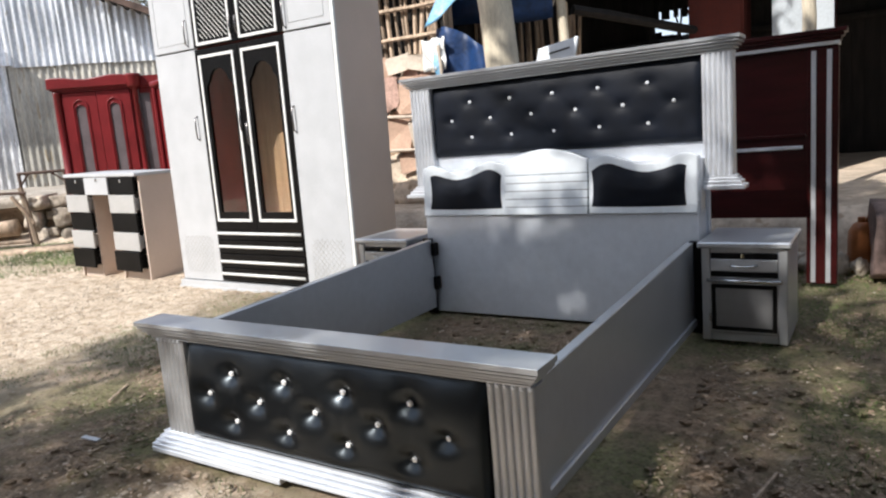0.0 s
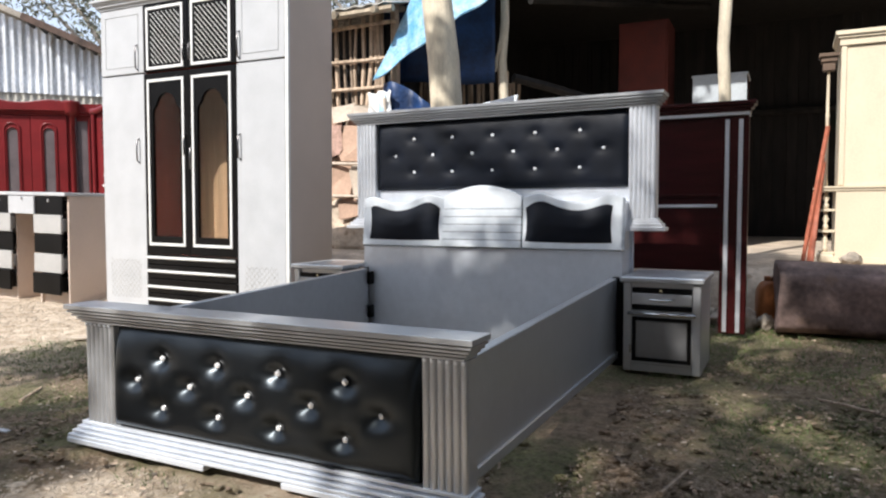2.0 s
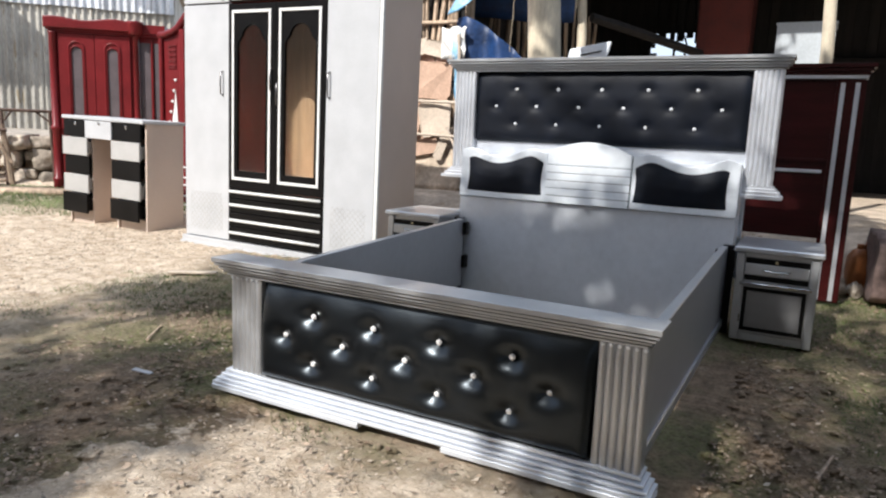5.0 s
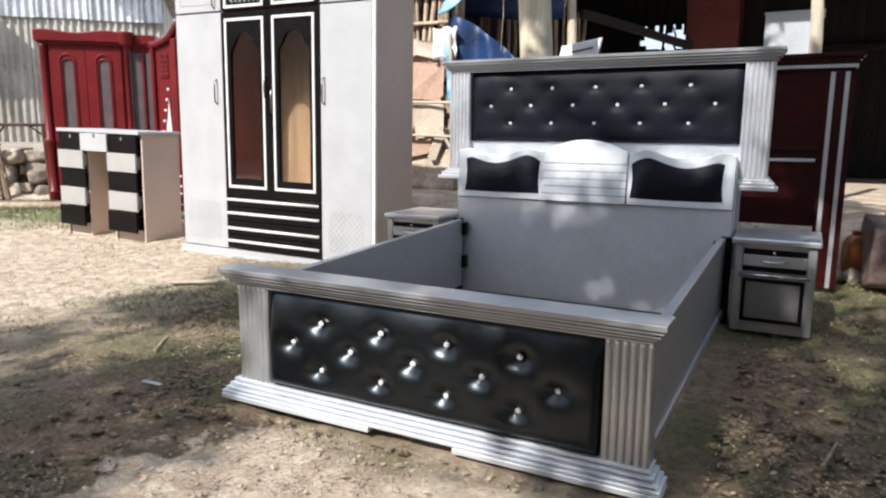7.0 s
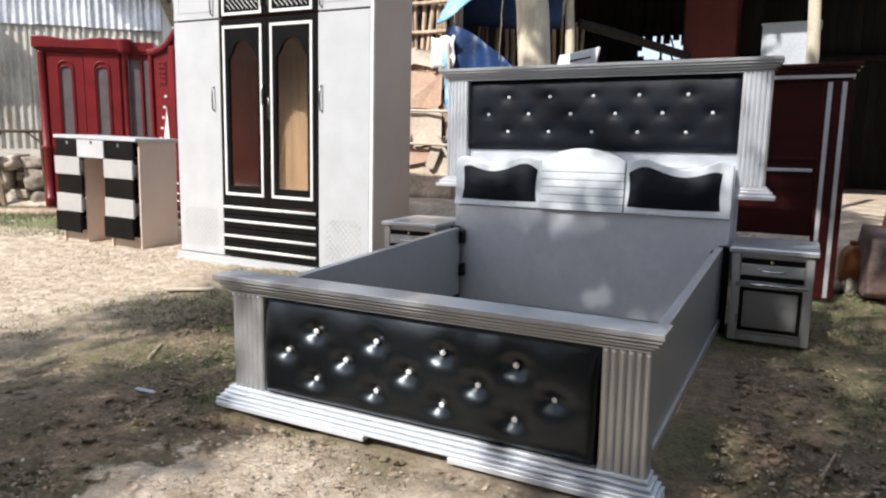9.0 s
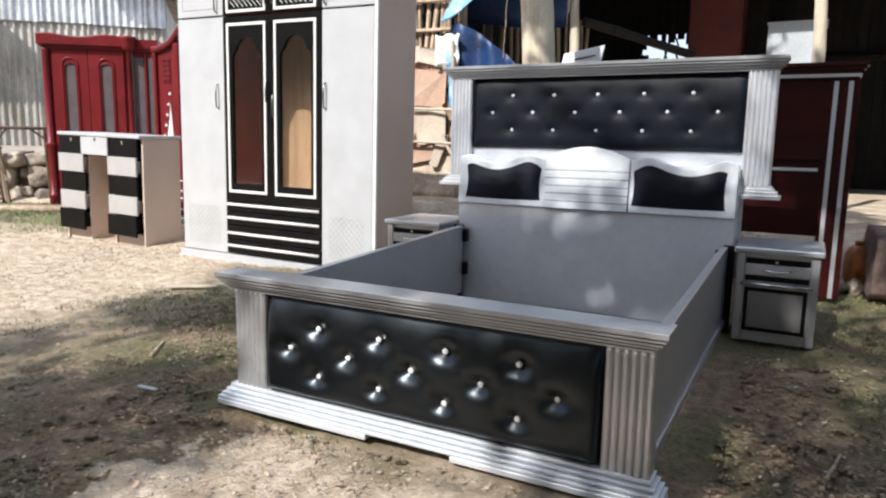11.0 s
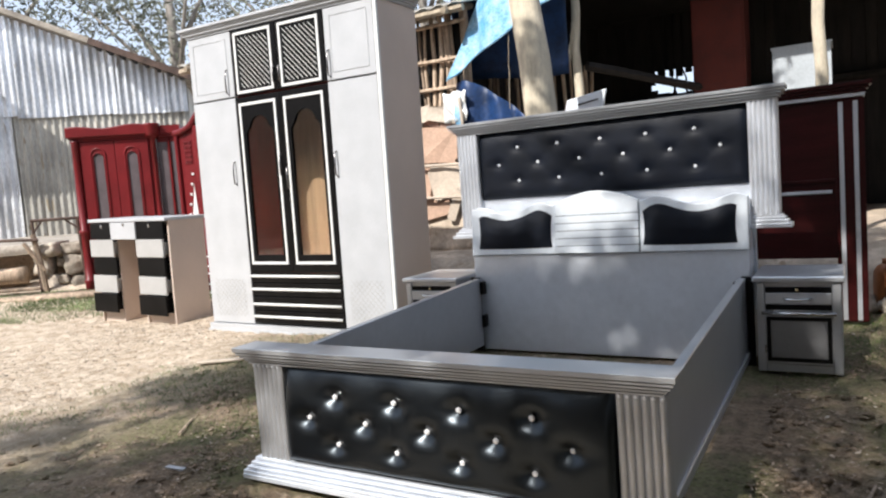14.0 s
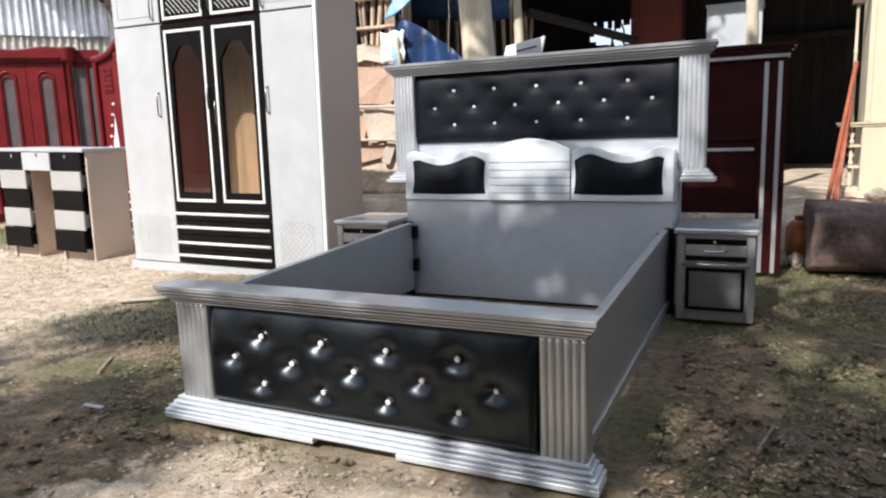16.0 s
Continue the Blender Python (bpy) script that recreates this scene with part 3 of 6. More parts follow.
for s in (-1, 1):
    a, b = sorted((s * 0.722, s * 0.757))
    bm = bx(a, b, 0.126, 1.90, 0.088, 0.495, 0.003)
    for v in bm.verts:
        if v.co.z > 0.3:                # the rails rise a little towards the head
            v.co.z -= 0.058 * (1.90 - v.co.y) / 1.774
    rail = part("side_rail", bm, SILVER, bed)
    c, d = sorted((s * 0.757, s * 0.768))
    part("rail_batten", bx(c, d, 0.126, 1.90, 0.088, 0.125, 0.003), SILVER, rail)
    c, d = sorted((s * 0.735, s * 0.79))
    # black strip stands in for the shaded gap where the rail ends
    part("end_post", bx(c, d, 1.905, 1.93, 0.05, 0.50, 0.002), BLACK_P, rail, "black strip for the dark gap at the rail end")
    e, f = sorted((s * 0.70, s * 0.722))
    for z in (0.40, 0.20):
        part("bracket", bx(e, f, 1.885, 1.932, z, z + 0.075, 0.003), BLACK_P, rail, "black steel corner bracket")

head = part("head_box", bx(-0.775, 0.775, 1.94, 2.117, 0.055, 0.63, 0.003), SILVER_LIT, bed)
part("head_board", bx(-0.79, 0.79, 2.12, 2.155, 0.30, 1.372, 0.002), SILVER_LIT, bed)


def crest(x):
    """The wavy top of the pale pillow panel."""
    a = abs(x)
    if a < 0.25:
        return 0.902 + 0.075 * math.cos(math.pi * a / 0.5) ** 0.8
    u = (a - 0.25) / 0.525
    z = 0.902 + 0.028 * math.exp(-((u - 0.16) / 0.15) ** 2) - 0.024 * math.exp(-((u - 0.55) / 0.20) ** 2) + 0.02 * math.exp(-((u - 0.88) / 0.12) ** 2)
    return z - 0.10 * max(0, u - 0.94) ** 1.2 / 0.06 ** 0.2


LEAN = Matrix.Translation((0, 1.935, 0.63)) @ Matrix.Rotation(radians(-5), 4, "X") @ Matrix.Translation((0, -1.935, -0.63))
for s in (-1, 1):
    xs = [0.24 + 0.535 * i / 30 for i in range(31)]
    out = [(s * 0.24, 0.632)] + [(s * x, crest(x)) for x in xs] + [(s * 0.775, 0.632)]
    bm = slab(out if s < 0 else out[::-1], 1.925, 1.99, 0.006)
    bmesh.ops.transform(bm, matrix=LEAN, verts=bm.verts)
    panel = part("pillow_panel", bm, WHITE_B, head, "glossy pale panel with a wavy top")
    bm = bmesh.new()
    g = []
    for k in range(17):
        row = []
        for i in range(33):
            u, v = i / 32, k / 16
            a = 0.257 + 0.468 * u
            zt, zb = crest(a) - 0.042 - 0.02 * (abs(u - 0.5) * 2) ** 6, 0.670 - 0.004 * math.sin(math.pi * u)
            e = min(u, 1 - u) * 0.468, min(v, 1 - v) * (zt - zb)
            h = 0.026 * (1 - math.exp(-e[0] / 0.06)) * (1 - math.exp(-e[1] / 0.07)) + 0.002 * noise.noise((u * 5 + s, v * 5, 2))
            row.append(bm.verts.new((s * (a + 0.008 * math.sin(math.pi * v) * (u - 0.5) * -2), 1.924 - h, zb + (zt - zb) * v)))
        g.append(row)
    for k in range(16):
        for i in range(32):
            bm.faces.new((g[k][i], g[k][i + 1], g[k + 1][i + 1], g[k + 1][i]))
    bmesh.ops.transform(bm, matrix=LEAN, verts=bm.verts)
    part("cushion", bm, LEATHER_SHADE, head, "black leatherette cushion with a dipped top", True)
arch = [(-0.236, 0.846)] + [(0.236, 0.846)] + [(x, crest(x)) for x in np.linspace(0.236, -0.236, 31)]
bm = slab(arch[::-1], 1.915, 1.985, 0.006)
bmesh.ops.transform(bm, matrix=LEAN, verts=bm.verts)
part("crest_panel", bm, WHITE_B, head, "glossy pale arched crest")
for i in range(5):
    bm = bx(-0.2365, 0.2365, 1.912, 1.985, 0.634 + i * 0.0424, 0.634 + i * 0.0424 + 0.0394, 0.0015)
    bmesh.ops.transform(bm, matrix=LEAN, verts=bm.verts)
    part("slat", bm, WHITE_B, head)
# black in place of silver: shade in the slat gaps is painted on
part("crest_back", bx(-0.238, 0.238, 1.96, 2.0, 0.632, 0.85), BLACK_P, head, "backing behind the slats, blackened for the shade in the gaps")
part("head_shelf", bx(-0.775, 0.775, 2.0, 2.117, 0.63, 0.885, 0.004), SILVER_L, head)

ROWS = [(1.267, 5, -0.51, 0.51), (1.169, 6, -0.638, 0.638), (1.068, 5, -0.51, 0.51)]
HB = [(a + (b - a) * i / (n - 1), z) for z, n, a, b in ROWS for i in range(n)]
pad = part("head_padding", tufted(-0.772, 0.772, 0.96, 1.373, 2.118, HB, 0.036, 0.42, 0.001), LEATHER_SHADE, bed, "black leatherette padding with buttons", True)
for x, z in HB:
    again(first, pad, pose(x, 2.098, z))
# head pilasters in paler silver, so the brighter light here is in the colour
for s in (-1, 1):
    part("pilaster", flutes(min(s * 0.772, s * 0.912), max(s * 0.772, s * 0.912), 2.075, 2.155, 0.795, 1.370, 6, 0.009), SILVER_L, bed)
    a, b = sorted((s * 0.78, s * 0.915))
    part("pilaster_foot", moulding([(0.730, 0.749, 0.05), (0.751, 0.768, 0.034), (0.770, 0.782, 0.02), (0.783, 0.795, 0.008)], a, b, 2.085, 2.155), SILVER_L, bed)
part("head_cap", moulding([(1.370, 1.379, 0.006), (1.379, 1.384, -0.006), (1.384, 1.392, 0.018), (1.392, 1.397, 0.004), (1.397, 1.405, 0.03), (1.405, 1.410, 0.014), (1.410, 1.418, 0.041), (1.418, 1.423, 0.026), (1.423, 1.440, 0.048)], -0.905, 0.905, 2.078, 2.19), SILVER, bed, "silver stepped cap rail")
for s in (-1, 1):
    part("rear_leg", bx(min(s * 0.70, s * 0.77), max(s * 0.70, s * 0.77), 2.095, 2.155, 0.052, 0.30), SILVER, bed)

# ---- two bedside cabinets ----
def nightstand():
    ob = thing("nightstand", (0.808, 1.80, 0.055), label="silver-painted bedside cabinet with black trim, one drawer and one door", category="bedside cabinet", group="bedside cabinets")
    w, d, h = 0.366, 0.42, 0.462
    body = part("body", bx(0.004, w - 0.004, 0.02, d, 0.0, h - 0.028), SILVER, ob)
    part("top", bx(-0.011, w + 0.011, -0.014, d + 0.01, h - 0.028, h, 0.006), SILVER, ob, "bright silver top")
    for a in (0.004, w - 0.042):
        part("stile", bx(a, a + 0.038, 0.004, 0.02, 0.0, h - 0.030, 0.004), SILVER, body)
    drawer = part("drawer", bx(0.044, w - 0.044, 0.002, 0.02, h - 0.135, h - 0.080, 0.003), SILVER, ob)
    part("trim", bx(0.044, w - 0.044, 0.008, 0.02, h - 0.079, h - 0.052), BLACK_P, drawer, "black band")
    part("trim", bx(0.044, w - 0.044, 0.008, 0.02, h - 0.162, h - 0.137), BLACK_P, drawer, "black band")
    bm = tube(bmesh.new(), [(0.125, 0.0, h - 0.104), (0.138, -0.02, h - 0.106), (0.183, -0.024, h - 0.109), (0.228, -0.02, h - 0.106), (0.241, 0.0, h - 0.104)], 0.005, 6)
    part("handle", bm, CHROME, drawer, "chrome bow handle", True)
    part("lock", lathe(bmesh.new(), [(0, 0.008), (0.008, 0.008), (0.01, 0.004)], (0, 0, 0), 10), GOLD, drawer).matrix_basis = pose(0.18, 0.008, h - 0.066, 90)
    door = part("door", bx(0.040, w - 0.040, 0.006, 0.02, 0.042, h - 0.186, 0.002), SILVER, ob)
    part("rail", tube(bmesh.new(), [(0.026, -0.001, h - 0.178), (w - 0.026, -0.001, h - 0.178)], 0.0085, 10), CHROME, ob, "bright metal rod", True)
    part("hinge", tube(bmesh.new(), [(0.038, 0.003, 0.09), (0.038, 0.003, 0.13)], 0.005, 8), CHROME, door)
    part("trim", ringboard([(0.046, 0.052), (w - 0.046, 0.052), (w - 0.046, h - 0.194), (0.046, h - 0.194)], [(0.0645, 0.0705), (w - 0.0645, 0.0705), (w - 0.0645, h - 0.2125), (0.0645, h - 0.2125)], 0.002, 0.006), BLACK_P, door, "black painted frame")
    part("panel", bx(0.066, w - 0.066, 0.0035, 0.006, 0.072, h - 0.214), SILVER_D, door, "darker silver panel")
    part("toe_board", bx(0.044, w - 0.044, 0.014, 0.02, 0.0, 0.038), SILVER, body)
    return ob


ns = nightstand()
copy_thing(ns, pose(-1.202, 1.80, 0.052))

# ---- tall white wardrobe ----
def wardrobe():
    ob = thing("wardrobe", (-3.375, 2.15, 0.012), label="tall white wardrobe with black glazed middle doors and a stepped crown", category="wardrobe")
    ob.matrix_basis = pose(-3.375, 2.15, 0.012, 0, 0.7, 0)    # it leans a little on the uneven ground
    W, D, t = 1.85, 0.50, 0.022
    xa, xb = 0.478, 1.392           # the black middle bay
    zp, zd, zs, zt = 0.09, 0.505, 1.872, 2.385
    part("plinth", moulding([(0.0, 0.045, 0.03), (0.047, 0.088, 0.02)], 0.0, W, 0.0, D), WHITE_P, ob)
    for a in (0.0, xa - t, xb, W - t):
        part("side_panel", bx(a, a + t, 0.022, D, 0.09, zt), TAUPE if a == W - t else WHITE_P, ob)
    part("edge_strip", bx(W - 0.024, W + 0.003, -0.002, 0.0205, 0.09, zt), BEAD, ob)
    part("back_panel", bx(t, xa - t, D - 0.012, D, 0.09, zt), WHITE_P, ob)
    part("back_panel", bx(xa, xb, D - 0.012, D, 0.09, zt), INNER_B, ob, "brown inner back")
    part("back_panel", bx(xb + t, W - t, D - 0.012, D, 0.09, zt), WHITE_P, ob)
    part("inner_side", bx(xa, xa + 0.008, 0.03, D - 0.013, zd, zs), INNER_R, ob)
    part("inner_side", bx(xb - 0.008, xb, 0.03, D - 0.013, zd, zs), INNER_R, ob)
    part("top_board", bx(t, W - t, 0.022, D, zt - t, zt - 0.001), WHITE_P, ob)
    part("shelf", bx(xa, xb, 0.023, D - 0.013, zs + 0.005, zs + 0.025), INNER_R, ob)
    part("shelf", bx(xa, xb, 0.023, D - 0.013, zd - 0.03, zd - 0.01), INNER_R, ob)
    part("crown", moulding([(zt, zt + 0.02, 0.008), (zt + 0.021, zt + 0.04, 0.026), (zt + 0.041, zt + 0.055, 0.04), (zt + 0.056, zt + 0.075, 0.055)], 0.0, W, 0.0, D), WHITE_P, ob, "white stepped crown")

    def keyhole(x0, x1, z0, z1):
        """A door opening with a small round head on sloping shoulders."""
        c, r = (x0 + x1) / 2, (x1 - x0) * 0.36
        pts = [(x1, z0), (x1, z0 + 0.3), (x1, z1 - r - 0.16), (x1, z1 - r - 0.05), (x1 - 0.006, z1 - r - 0.018), (x1 - 0.022, z1 - r)]
        pts += [(c + r * math.cos(q), z1 - r + r * math.sin(q)) for q in (math.pi * i / 14 for i in range(1, 14))]
        return pts + [(x0 + 0.022, z1 - r), (x0 + 0.006, z1 - r - 0.018), (x0, z1 - r - 0.05), (x0, z1 - r - 0.16), (x0, z0 + 0.3), (x0, z0)]

    def grip(parent, x, z, hgt):
        bm = tube(bmesh.new(), [(x, 0.0, z), (x, -0.022, z + 0.012), (x, -0.026, z + hgt / 2), (x, -0.022, z + hgt - 0.012), (x, 0.0, z + hgt)], 0.006, 7)
        part("handle", bm, STEEL, parent, "dark steel bow handle", True)

    def lattice(parent, x0, x1, z0, z1, step=0.045):
        bm = bmesh.new()
        n = int((x1 - x0 + z1 - z0) / step)
        for i in range(1, n):
            c = i * step
            for flip in (0, 1):
                p, q = (min(c, x1 - x0), max(0, c - (x1 - x0))), (max(0, c - (z1 - z0)), min(c, z1 - z0))
                a, b = (p, q)
                if flip:
                    a, b = ((x1 - x0) - a[0], a[1]), ((x1 - x0) - b[0], b[1])
                if math.dist(a, b) > 0.02:
                    tube(bm, [(x0 + a[0], 0.0, z0 + a[1]), (x0 + b[0], 0.0, z0 + b[1])], 0.002, 4, False)
        part("carved_lattice", bm, GREY_W, parent, "shallow grey lattice carving")

    for x0, x1, hx in ((0.004, xa - 0.004, xa - 0.065), (xb + 0.004, W - 0.027, xb + 0.035)):
        for z0, z1, hz in ((0.095, zs, 1.205), (zs + 0.012, zt - 0.005, 1.905)):
            d = part("door", bx(x0, x1, 0.0, 0.02, z0, z1, 0.003), WHITE_P, ob)
            hh = 0.18 if z0 < 1 else 0.19
            grip(d, hx, hz, hh)
            if z0 < 1:
                lattice(d, x0 + 0.06, x1 - 0.06, z0 + 0.06, z0 + 0.36)
            else:
                part("groove", bead_frame(x0 + 0.05, x1 - 0.05, z0 + 0.05, z1 - 0.05, 0.0, 0.008, 0.003), WHITE_P, d)
    # black bay: drawers below, glazed doors, latticed doors above
    for z0, z1, zb in ((0.105, 0.205, 0.158), (0.209, 0.318, 0.257), (0.322, 0.425, 0.376), (0.429, zd, 0.480)):
        d = part("drawer", bx(xa + 0.003, xb - 0.003, -0.004, 0.02, z0, z1, 0.004), BLACK_P, ob)
        part("bead", tube(bmesh.new(), [(xa + 0.012, -0.006, zb), (xb - 0.02, -0.006, zb)], 0.0115, 8), BEAD, d, "white bead", True)
    mid = (xa + xb) / 2
    for x0, x1, hx in ((xa + 0.003, mid - 0.002, mid - 0.03), (mid + 0.002, xb - 0.003, mid + 0.03)):
        hole = keyhole(x0 + 0.085, x1 - 0.085, zd + 0.14, zs - 0.155)
        d = part("door", ringboard(to_rect(hole, x0, x1, zd + 0.004, zs - 0.004), hole, -0.004, 0.02), BLACK_P, ob, "black arched glass door")
        part("bead", bead_frame(x0 + 0.036, x1 - 0.036, zd + 0.068, zs - 0.05, -0.004, 0.021, 0.01), BEAD, d, "white bead frame")
        g = part("glass", bx(x0 + 0.08, x1 - 0.08, 0.008, 0.012, zd + 0.12, zs - 0.13, 0), GLASS, d)
        g.visible_shadow = False
        grip(d, hx, 1.24 if hx < mid else 1.14, 0.17)
        d = part("door", bx(x0, x1, -0.004, 0.02, zs + 0.012, zt - 0.004, 0.003), BLACK_P, ob)
        part("bead", bead_frame(x0 + 0.036, x1 - 0.036, zs + 0.022, zt - 0.03, -0.004, 0.021, 0.01), BEAD, d, "white bead frame")
        u0, u1, v0, v1 = x0 + 0.075, x1 - 0.075, zs + 0.062, zt - 0.07
        for i in range(1, 17):
            c = i * 0.042
            a = (max(0.0, c - (v1 - v0)), min(c, v1 - v0))
            b = (min(c, u1 - u0), max(0.0, c - (u1 - u0)))
            if math.dist(a, b) > 0.03:
                part("fillet", tube(bmesh.new(), [(u0 + a[0], -0.004, v0 + a[1]), (u0 + b[0], -0.004, v0 + b[1])], 0.003, 4), BEAD, d)
        grip(d, hx, 1.93, 0.13)
    return ob


wardrobe()

# ---- chequered writing desk ----
def desk():
    ob = thing("desk", (-5.018, 2.245, 0.035), label="grey-sided pedestal desk with chequered black and white drawers", category="desk")
    ob.matrix_basis = pose(-5.018, 2.245, 0.035, 0, 1.5, 0)    # it leans on the uneven ground
    W, D, H = 1.06, 0.39, 0.99
    part("desktop", bx(-0.02, W + 0.015, -0.05, D + 0.01, H - 0.03, H, 0.004), WHITE_P, ob, "white desktop")
    xl, xr = 0.345, 0.665
    for a in (0.0, xl - 0.02, xr, W - 0.02):
        part("side_panel", bx(a, a + 0.02, 0.0, D, 0.0, H - 0.031), TAUPE, ob)
    part("back_panel", bx(0.02, W - 0.02, D - 0.012, D - 0.001, 0.0, H - 0.031), TAUPE, ob)
    for a, b in ((0.021, xl - 0.021), (xr + 0.021, W - 0.021)):
        part("toe_board", bx(a, b, 0.02, 0.04, 0.0, 0.13), TAUPE, ob)
    tops = [H - 0.034, 0.798, 0.632, 0.464, 0.296, 0.112]
    for a, b, pull in ((0.0, xl, (0.045, 0.06, 0.04, 0.055, 0.07)), (xr, W - 0.03, (0.04, 0.055, 0.05, 0.055, 0.07))):
        for i in range(5):
            m = BLACK_P if i % 2 == 0 else GREY_W
            y = -pull[i]
            d = part("drawer", bx(a, b, y, y + 0.02, tops[i + 1] + 0.006, tops[i], 0.003), m, ob, "black drawer" if i % 2 == 0 else "white drawer")
            part("drawer_box", bx(a + 0.026, b - 0.026, y + 0.021, D - 0.02, tops[i + 1] + 0.03, tops[i] - 0.03), m, d)
            if i == 0:
                part("lock", bx((a + b) / 2 - 0.01, (a + b) / 2 + 0.014, y - 0.006, y, tops[0] - 0.05, tops[0] - 0.02), CHROME, d)
    d = part("drawer", bx(xl - 0.03, xr + 0.005, -0.055, -0.035, 0.80, H - 0.036, 0.003), WHITE_P, ob, "white drawer")
    part("lock", bx(0.5, 0.525, -0.062, -0.055, 0.92, 0.95), CHROME, d)
    return ob


desk()

# ---- red carved wardrobe and red curved headboard ----
def red_wardrobe():
    ob = thing("carved_wardrobe", (-6.735, 3.20, 0.165), 38, "glossy red carved wardrobe with arched panels and a wavy cornice", "wardrobe")
    W, D, H = 0.90, 0.50, 1.83
    part("body", bx(0.03, W, 0.02, D, 0.06, H), RED_P, ob)
    part("plinth", moulding([(0.0, 0.05, 0.03), (0.05, 0.08, 0.015)], 0.03, W, 0.01, D), RED_P, ob)
    out = [(-0.03, H), (W + 0.04, H)] + [(x, H + 0.115 + 0.016 * math.sin((x + 0.03) / (W + 0.07) * math.tau * 1.5 + 0.6)) for x in np.linspace(W + 0.04, -0.03, 41)]
    part("cornice", slab(out[::-1], -0.07, D, 0.012), RED_P, ob, "red wavy cornice")
    part("cornice_bead", moulding([(H - 0.04, H - 0.02, 0.02), (H - 0.018, H, 0.04)], 0.03, W, 0, D), RED_P, ob)
    # turned corner post with two rings
    post = part("corner_post", lathe(bmesh.new(), [(0.0, 0.055), (0.10, 0.055), (0.12, 0.062), (0.135, 0.062), (0.15, 0.045), (0.68, 0.043), (0.70, 0.06), (0.73, 0.06), (0.75, 0.042), (H - 0.06, 0.04), (H - 0.04, 0.052)], (0.045, 0.0, 0.0), 14), RED_P, ob, "", True)
    for x0, x1 in ((0.105, 0.485), (0.492, 0.872)):
        c = (x0 + x1) / 2
        hole = arch_points(c - 0.058, c + 0.058, 0.35, H - 0.195, 14)
        d = part("door", ringboard(to_rect(hole, x0, x1, 0.09, H - 0.05), hole, -0.004, 0.02), RED_P, ob)
        part("panel", bx(c - 0.07, c + 0.07, 0.008, 0.019, 0.33, H - 0.18), GREY_IN, d, "grey inset panel")
        part("arch_bead", tube(bmesh.new(), [(x, -0.008, z) for x, z in arch_points(c - 0.082, c + 0.082, 0.35, H - 0.135, 14)], 0.010, 8), RED_P, d, "raised red beading", True)
        part("arch_bead", tube(bmesh.new(), [(x, -0.005, z) for x, z in arch_points(c - 0.064, c + 0.064, 0.35, H - 0.187, 14)], 0.006, 8), RED_P, d, "", True)
    # a round column, a recessed niche and the wing beside it
    col = part("column", lathe(bmesh.new(), [(0.0, 0.045), (0.08, 0.045), (0.09, 0.032), (H - 0.06, 0.032), (H - 0.05, 0.045), (H, 0.05)], (W + 0.03, 0.02, 0.0), 16), RED_P, ob, "", True)
    part("column_cap", lathe(bmesh.new(), [(H - 0.04, 0.05), (H - 0.02, 0.075), (H + 0.01, 0.085), (H + 0.09, 0.09), (H + 0.115, 0.10), (H + 0.125, 0.085)], (W + 0.03, 0.0, 0.0), 16), RED_P, col, "", True)
    wing = part("wing", bx(W + 0.06, W + 0.32, 0.06, D, 0.06, H), RED_P, ob)
    part("niche", bx(W + 0.07, W + 0.185, 0.052, 0.06, 0.12, H - 0.10), GREY_IN, wing, "grey inset panel")
    part("strip", bx(W + 0.19, W + 0.215, 0.03, 0.06, 0.06, H - 0.06, 0.006), RED_P, wing)
    part("niche", bx(W + 0.222, W + 0.285, 0.052, 0.06, 0.12, H - 0.10), GREY_IN, wing, "grey inset panel")
    part("strip", bx(W + 0.29, W + 0.32, 0.03, 0.06, 0.06, H - 0.06, 0.006), RED_P, wing)
    part("wing_cornice", moulding([(H - 0.03, H, 0.02), (H, H + 0.10, 0.035)], W + 0.10, W + 0.32, 0.05, D), RED_P, wing)
    return ob


red_wardrobe()


